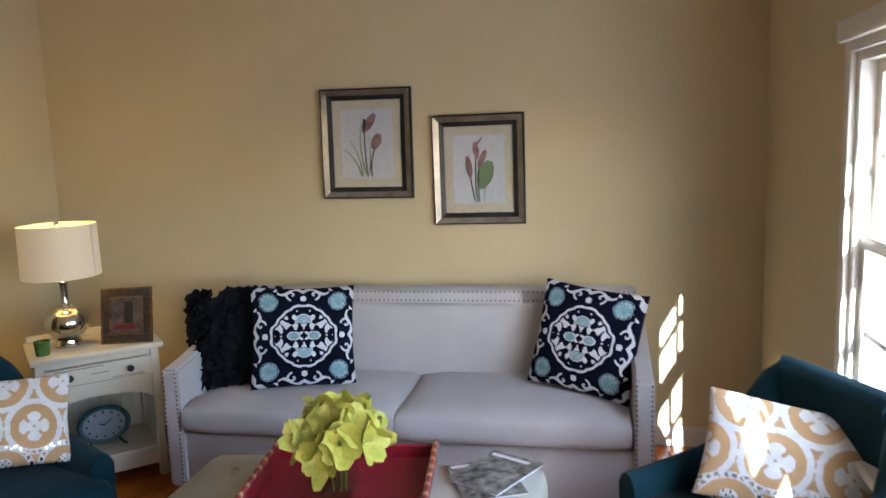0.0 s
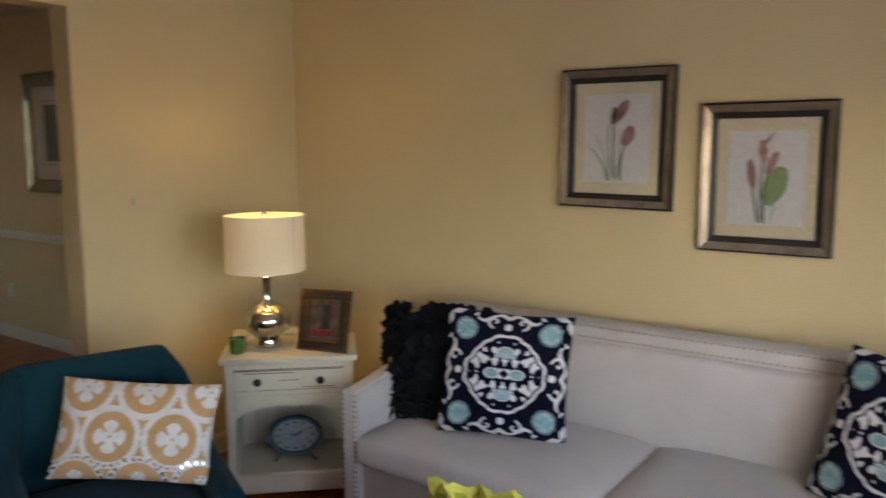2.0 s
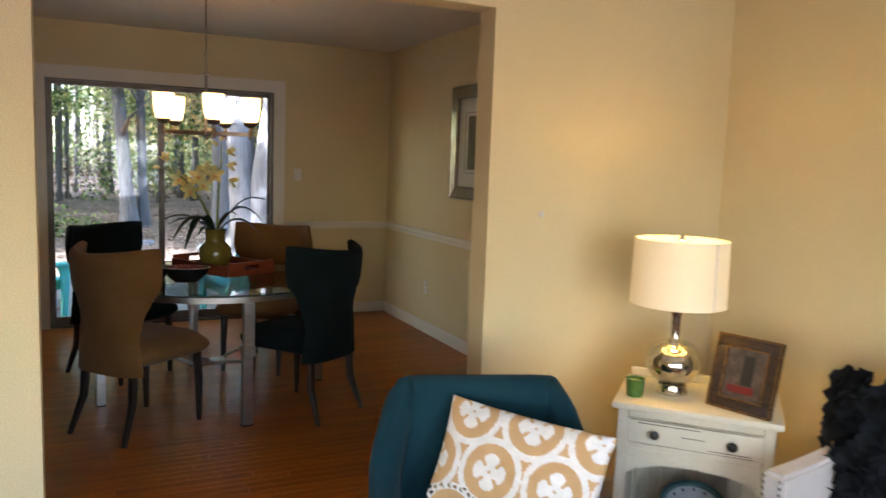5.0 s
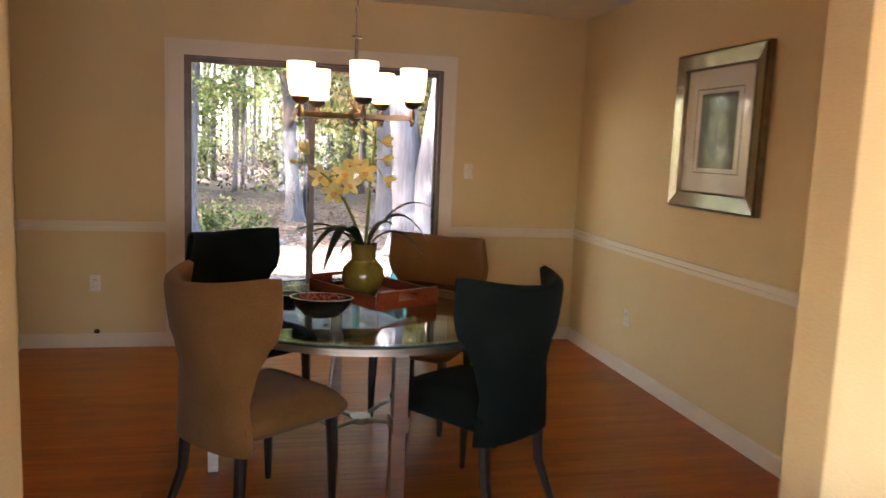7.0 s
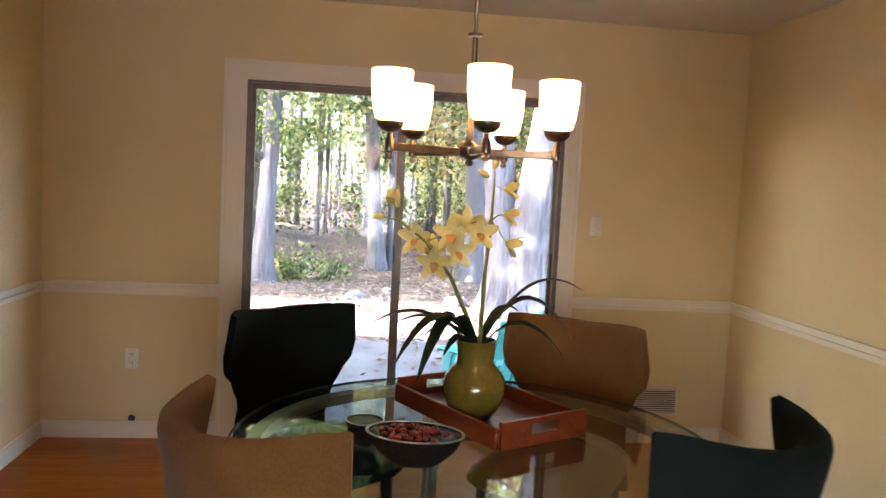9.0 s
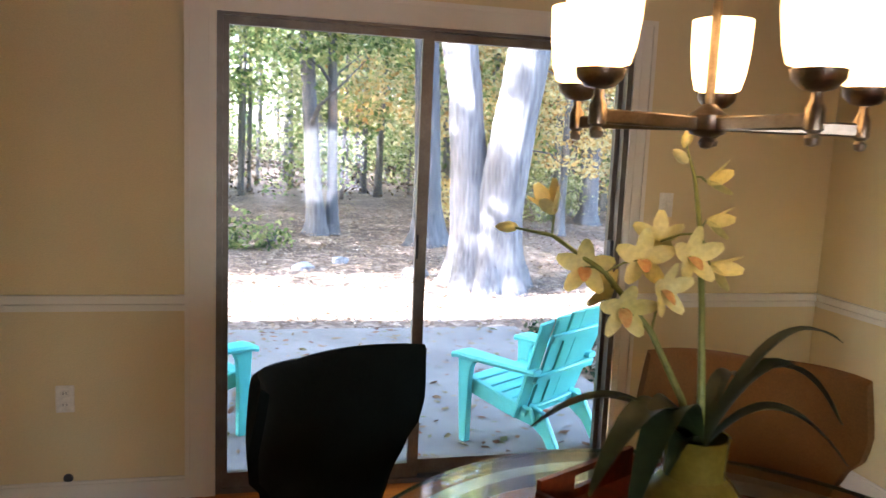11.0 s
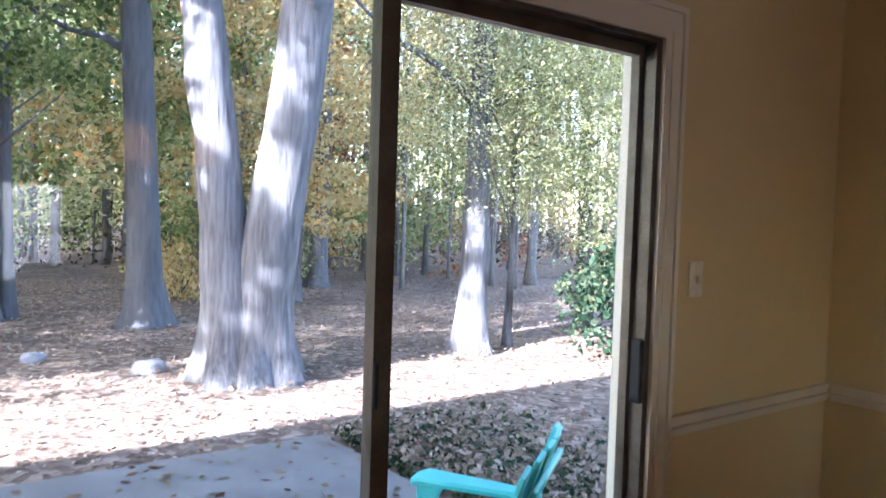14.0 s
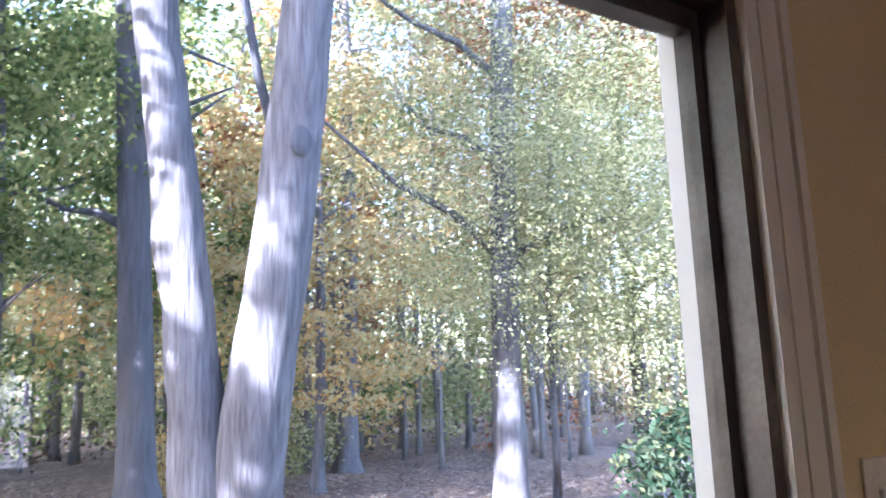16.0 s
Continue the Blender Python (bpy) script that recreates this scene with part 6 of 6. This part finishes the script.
# shrubs
for x, y, s, n, mat, lab, sd in ((-16.1, -0.1, 0.22, 700, GREEN_LEAF, "low green shrub on the woodland floor", 41), (-16.3, 0.55, 0.19, 500, GREEN_LEAF, "low green shrub on the woodland floor", 46), (-11.9, 7.7, 0.8, 6400, IVY, "dense dark green shrub beside the house corner", 42), (-19.8, 4.6, 0.6, 2600, GOLD_LEAF, "small shrub with yellow leaves", 43), (-23.5, -4.5, 0.5, 1600, IVY, "bushy green undergrowth in the woods", 44), (-21.5, 7.0, 0.8, 3600, PALE_LEAF, "pale green undergrowth in the woods", 45)):
    rs = np.random.RandomState(sd)
    sh = thing("shrub", (x, y, GZ), lab, "shrub", "shrubs")
    bm = B()
    for k in range(9):
        a = k * 0.7
        tube(bm, ((0, 0, 0), (0.25 * s * math.cos(a), 0.25 * s * math.sin(a), 0.6 * s), (0.6 * s * math.cos(a), 0.6 * s * math.sin(a), 1.2 * s)), [0.012, 0.009, 0.004], 5)
    part("twigs", bm, BARK_DARK, sh)
    ob = new("foliage", leaf_cloud("foliage", clumps(rs, (0, 0, s * 0.9), (s * 1.1, s * 1.3, s * 0.9), n // 40, 40, 0.12), 0.05, mat, seed=sd))
    ob.parent, ob["kind"] = sh, "stuff"

# the far woods: countless trunks and leaves
rnd = random.Random(77)
bm = B()
for k in range(720):
    x = -19 - 62 * rnd.random() ** 1.2
    y = rnd.uniform(-32, 44)
    if x > -24 and -0.5 < y < 6:
        x -= 6
    r = rnd.uniform(0.03, 0.14)
    h = rnd.uniform(12, 21)
    lx, ly = rnd.uniform(-0.8, 0.8), rnd.uniform(-0.8, 0.8)
    tube(bm, ((x, y, GZ - 0.1), (x + 0.02, y, GZ + 0.5), (x + lx * 0.3, y + ly * 0.3, h * 0.4), (x + lx, y + ly, h)), [r * 1.5, r, r * 0.85, r * 0.3], 7)
for f in bm.faces:
    f.material_index = 0
tagged(new("woodland_trunks", mesh_of("woodland_trunks", bm, BARK_FAR, 180)), "countless slim grey trunks of the woods beyond", "woods", kind="stuff")
rs = np.random.RandomState(9)
for nm, mat, cnt, lab, lo, hi, sz, ya, yb in (("woodland_green", GREEN_LEAF, 900, "green foliage of the woods beyond the yard", 0.7, 14, 0.085, -24, 14), ("woodland_gold", GOLD_LEAF, 140, "golden autumn foliage of the woods", 0.8, 10, 0.08, 3, 36), ("woodland_pale", PALE_LEAF, 520, "pale sunlit foliage of the woods", 1.0, 17, 0.08, 1, 40), ("woodland_rust", RUST_LEAF, 190, "rust-brown foliage and brush of the woods", 0.2, 16, 0.08, 4, 40)):
    allp = []
    for k in range(cnt):
        x = -21 - 45 * rs.uniform() ** 1.3
        y = rs.uniform(ya, yb)
        z = GZ + lo + (hi - lo) * rs.uniform()
        w = rs.uniform(0.9, 2.2)
        allp.append(clumps(rs, (x, y, z), (w, w, w * 0.7), 7, 95, 0.36))
    tagged(new(nm, leaf_cloud(nm, np.concatenate(allp), sz, mat, seed=cnt)), lab, "foliage", kind="stuff")
# brush along the wood's far floor
pts = np.column_stack((rs.uniform(-70, -26, 60000), rs.uniform(-35, 46, 60000), GZ + np.abs(rs.normal(0, 0.8, 60000))))
tagged(new("woodland_brush", leaf_cloud("woodland_brush", pts, 0.07, BRUSH, seed=6)), "low brown brush on the far wood floor", "brush", kind="stuff")
# trunkless leaf clumps added towards the sun, mostly unseen, to dapple the wood floor
allp = []
for k in range(430):
    gx, gy, z = rs.uniform(-31, -13.7), rs.uniform(-7, 15), rs.uniform(6, 12)
    up_trunk = (-12.8 - gx) * SUN_DIR.z / SUN_DIR.x
    if abs(gy - 3.35 + up_trunk * SUN_DIR.y / SUN_DIR.z) < 3.0 and -1 < up_trunk < 12:
        continue
    mid = (gx + SUN_DIR.x / SUN_DIR.z * z, gy + SUN_DIR.y / SUN_DIR.z * z, z)
    allp.append(clumps(rs, mid, (0.9, 0.9, 0.7), 5, 60, 0.34))
# more added clumps, aimed to shade the double tree and the grey tree
for k in range(6):
    target = Vector((-13.25, 2.5 + rs.uniform(-0.25, 0.15), rs.uniform(0.9, 8.5)))
    mid = target - SUN_DIR * rs.uniform(13, 19)
    allp.append(clumps(rs, tuple(mid), (0.5, 0.4, 0.5), 4, 75, 0.2))
for k in range(3):
    target = Vector((-12.95, 2.95 + rs.uniform(-0.3, 0.3), rs.uniform(0.2, 1.5)))
    mid = target - SUN_DIR * rs.uniform(13, 19)
    allp.append(clumps(rs, tuple(mid), (0.5, 0.4, 0.3), 4, 60, 0.18))
for k in range(16):
    target = Vector((-13.15, 6.0 + rs.uniform(-0.3, 0.3), rs.uniform(0.8, 5.0)))
    mid = target - SUN_DIR * rs.uniform(17, 22)
    allp.append(clumps(rs, tuple(mid), (0.5, 0.4, 0.4), 4, 75, 0.2))
tagged(new("shade_clumps", leaf_cloud("shade_clumps", np.concatenate(allp), 0.115, GREEN_LEAF, seed=8)), "trunkless leaf clumps added mostly out of view to dapple the woods", "foliage", kind="stuff")


# ---- patio chairs ----
def profile(bm_pts, y0, y1):
    """An outline in x and z made solid from y0 to y1."""
    bm = prism(B(), bm_pts, -y1, -y0)
    moved(bm, Matrix(((1, 0, 0, 0), (0, 0, -1, 0), (0, 1, 0, 0), (0, 0, 0, 1))))
    bmesh.ops.bevel(bm, geom=list(bm.edges), offset=0.005, segments=1, affect="EDGES")
    return bm


def adirondack(at, turn, label):
    """A moulded resin garden chair that looks to local +x, standing on z = 0."""
    ch = thing("adirondack_chair", at, label, "chair", "aqua garden chairs", turn)
    for sy in (-1, 1):
        y = sy * 0.285
        part("front_leg", profile([(0.335, 0.0), (0.385, 0.0), (0.405, 0.30), (0.415, 0.505), (0.290, 0.505), (0.325, 0.44), (0.335, 0.30)], y - 0.022, y + 0.022), AQUA, ch)
        part("side_rail", profile([(0.375, 0.285), (0.375, 0.375), (0.10, 0.315), (-0.06, 0.285), (-0.10, 0.20), (0.10, 0.225)], y - sy * 0.044 - 0.018, y - sy * 0.044 + 0.018), AQUA, ch)
        part("rear_leg", profile([(-0.02, 0.30), (-0.12, 0.27), (-0.20, 0.13), (-0.27, 0.0), (-0.215, 0.0), (-0.12, 0.14), (0.0, 0.215)], y - sy * 0.085 - 0.019, y - sy * 0.085 + 0.019), AQUA, ch)
        bm = B()
        rows = []
        for k in range(13):
            t = k / 12
            x = 0.435 - 0.545 * t
            hw = 0.072 - 0.034 * t ** 1.3 if k else 0.050
            z = 0.520 - 0.012 * t + (-0.016 if k == 0 else 0.0)
            mid = y + sy * (0.012 - 0.020 * t)
            rows.append([bm.verts.new(p) for p in ((x, mid - hw, z), (x, mid - hw + 0.008, z + 0.014), (x, mid + hw - 0.008, z + 0.014), (x, mid + hw, z), (x, mid + hw - 0.010, z - 0.018), (x, mid - hw + 0.010, z - 0.018))])
        for a, b in zip(rows, rows[1:]):
            for j in range(6):
                bm.faces.new((a[j], b[j], b[(j + 1) % 6], a[(j + 1) % 6]))
        bm.faces.new(rows[0][::-1])
        bm.faces.new(rows[-1])
        part("armrest", bm, AQUA, ch, smooth=50)
    for k in range(6):
        x = 0.345 - 0.068 * k
        z = 0.362 - 0.019 * k - 0.010 * math.sin(math.pi * k / 5)
        part("seat_slat", moved(box(B(), -0.031, 0.031, -0.262, 0.262, -0.010, 0.010, 0.004), pose(x, 0, z, 0, -14, 0)), AQUA, ch)
    lean = 18.5
    for k in range(6):
        q = (k - 2.5) / 2.5
        length = 0.640 - 0.035 * q * q
        bm = B()
        low, high = 0.047, 0.0585
        ya, yb = q * 0.235, q * 0.285
        v = [bm.verts.new(p) for p in ((-0.010, ya - low, 0), (0.010, ya - low, 0), (0.010, ya + low, 0), (-0.010, ya + low, 0), (-0.010, yb - high + 0.004, length), (0.010, yb - high + 0.004, length), (0.010, yb + high - 0.004, length - 0.012 * q), (-0.010, yb + high - 0.004, length - 0.012 * q))]
        for f in ((3, 2, 1, 0), (4, 5, 6, 7), (0, 1, 5, 4), (1, 2, 6, 5), (2, 3, 7, 6), (3, 0, 4, 7)):
            bm.faces.new([v[j] for j in f])
        bmesh.ops.bevel(bm, geom=list(bm.edges), offset=0.004, segments=1, affect="EDGES")
        curve = 0.030 * q * q
        part("back_slat", moved(bm, pose(0.0 + curve, 0, 0.225, 0, -lean, 0)), AQUA, ch)
    for z, w in ((0.045, 0.27), (0.255, 0.285), (0.50, 0.265)):
        part("back_brace", moved(box(B(), -0.012, 0.012, -w, w, -0.024, 0.024, 0.006), pose(-0.020, 0, 0.225, 0, -lean, 0) @ pose(0, 0, z)), AQUA, ch)
    return ch


adirondack((-8.03, 1.987, PZ), 215, "bright aqua resin slatted garden chair on the patio")
adirondack((-8.47, -0.15, PZ), 118, "bright aqua resin garden chair by the door")


# ---- floor strips, last ----
rnd = random.Random(12)
STRIP_W = 0.0575
strip_meshes = {}


def strip_mesh(length):
    key = round(length, 3)
    if key not in strip_meshes:
        bm = B()
        w, l = STRIP_W - 0.0008, length - 0.001
        c = 0.0012
        q = [(-w / 2, 0, -0.012), (w / 2, 0, -0.012), (w / 2, 0, -c), (w / 2 - c, 0, 0), (-w / 2 + c, 0, 0), (-w / 2, 0, -c)]
        a = [bm.verts.new((x, 0, z)) for x, y, z in q]
        b = [bm.verts.new((x, l, z)) for x, y, z in q]
        bm.faces.new(a)
        bm.faces.new(b[::-1])
        for k in range(6):
            bm.faces.new((a[k], b[k], b[(k + 1) % 6], a[(k + 1) % 6]))
        strip_meshes[key] = mesh_of("floor_strip", bm, OAK_Y, None)
    return strip_meshes[key]


OAK_Y = wood("floor_oak_strip", (0.26, 0.064, 0.006), (0.50, 0.145, 0.013), 0.30, (60, 2.0, 20), 0.28, 0.08)


def oak_joined():
    m, nt, b = node_mat("floor_oak_far", 0.30)
    v = texco(nt, (60, 2.0, 20))
    grain = noise_tex(nt, v, 1.0, 6, 0.65)
    geo = nt.nodes.new("ShaderNodeNewGeometry")
    col = ramp(nt, grain, ((0.28, (0.26, 0.064, 0.006)), (0.72, (0.50, 0.145, 0.013))))
    shade = ramp(nt, geo.outputs["Random Per Island"], ((0.0, (0.72, 0.72, 0.72)), (1.0, (1.0, 1.0, 1.0))))
    m2 = nt.nodes.new("ShaderNodeMix")
    m2.data_type, m2.blend_type = "RGBA", "MULTIPLY"
    m2.inputs[0].default_value = 1.0
    nt.links.new(col, m2.inputs[6])
    nt.links.new(shade, m2.inputs[7])
    nt.links.new(m2.outputs[2], b.inputs["Base Color"])
    bump(nt, b, grain, 0.08, 0.002)
    b.inputs["Coat Weight"].default_value, b.inputs["Coat Roughness"].default_value = 0.08, 0.18
    b.inputs["Specular IOR Level"].default_value = 0.18
    return m


verts, faces, singles = [], [], 0
x = XD + STRIP_W / 2
LENGTHS = (0.6, 0.75, 0.9, 1.05, 1.25, 1.5)
while x < XR:
    y0 = YS if x > XP else YDL
    y = y0 - rnd.choice(LENGTHS) * rnd.random()
    while y < YN:
        L = rnd.choice(LENGTHS)
        a, b = max(y, y0), min(y + L, YN)
        if b - a > 0.03:
            near = -5.4 < x < -3.25 and singles < 290 and a > -0.9
            if near:
                singles += 1
                ob = new("floor_strip", strip_mesh(b - a))
                ob.parent = floor
                ob.location = (x, a, 0.0)
            else:
                w = STRIP_W / 2 - 0.0004
                k = len(verts)
                for yy in (a + 0.0005, b - 0.0005):
                    verts += [(x - w, yy, -0.012), (x + w, yy, -0.012), (x + w, yy, -0.0012), (x + w - 0.0012, yy, 0.0), (x - w + 0.0012, yy, 0.0), (x - w, yy, -0.0012)]
                for j in range(6):
                    faces.append((k + j, k + 6 + j, k + 6 + (j + 1) % 6, k + (j + 1) % 6))
                faces += [tuple(k + j for j in range(6)), tuple(k + 11 - j for j in range(6))]
        y += L
    x += STRIP_W
me = bpy.data.meshes.new("floor_strips")
me.from_pydata(verts, [], faces)
bmx = bmesh.new()
bmx.from_mesh(me)
bmesh.ops.recalc_face_normals(bmx, faces=bmx.faces)
bmx.to_mesh(me)
bmx.free()
me.materials.append(oak_joined())
rest = new("floor_strips", me)
rest.parent = floor
tagged(rest, kind="stuff")
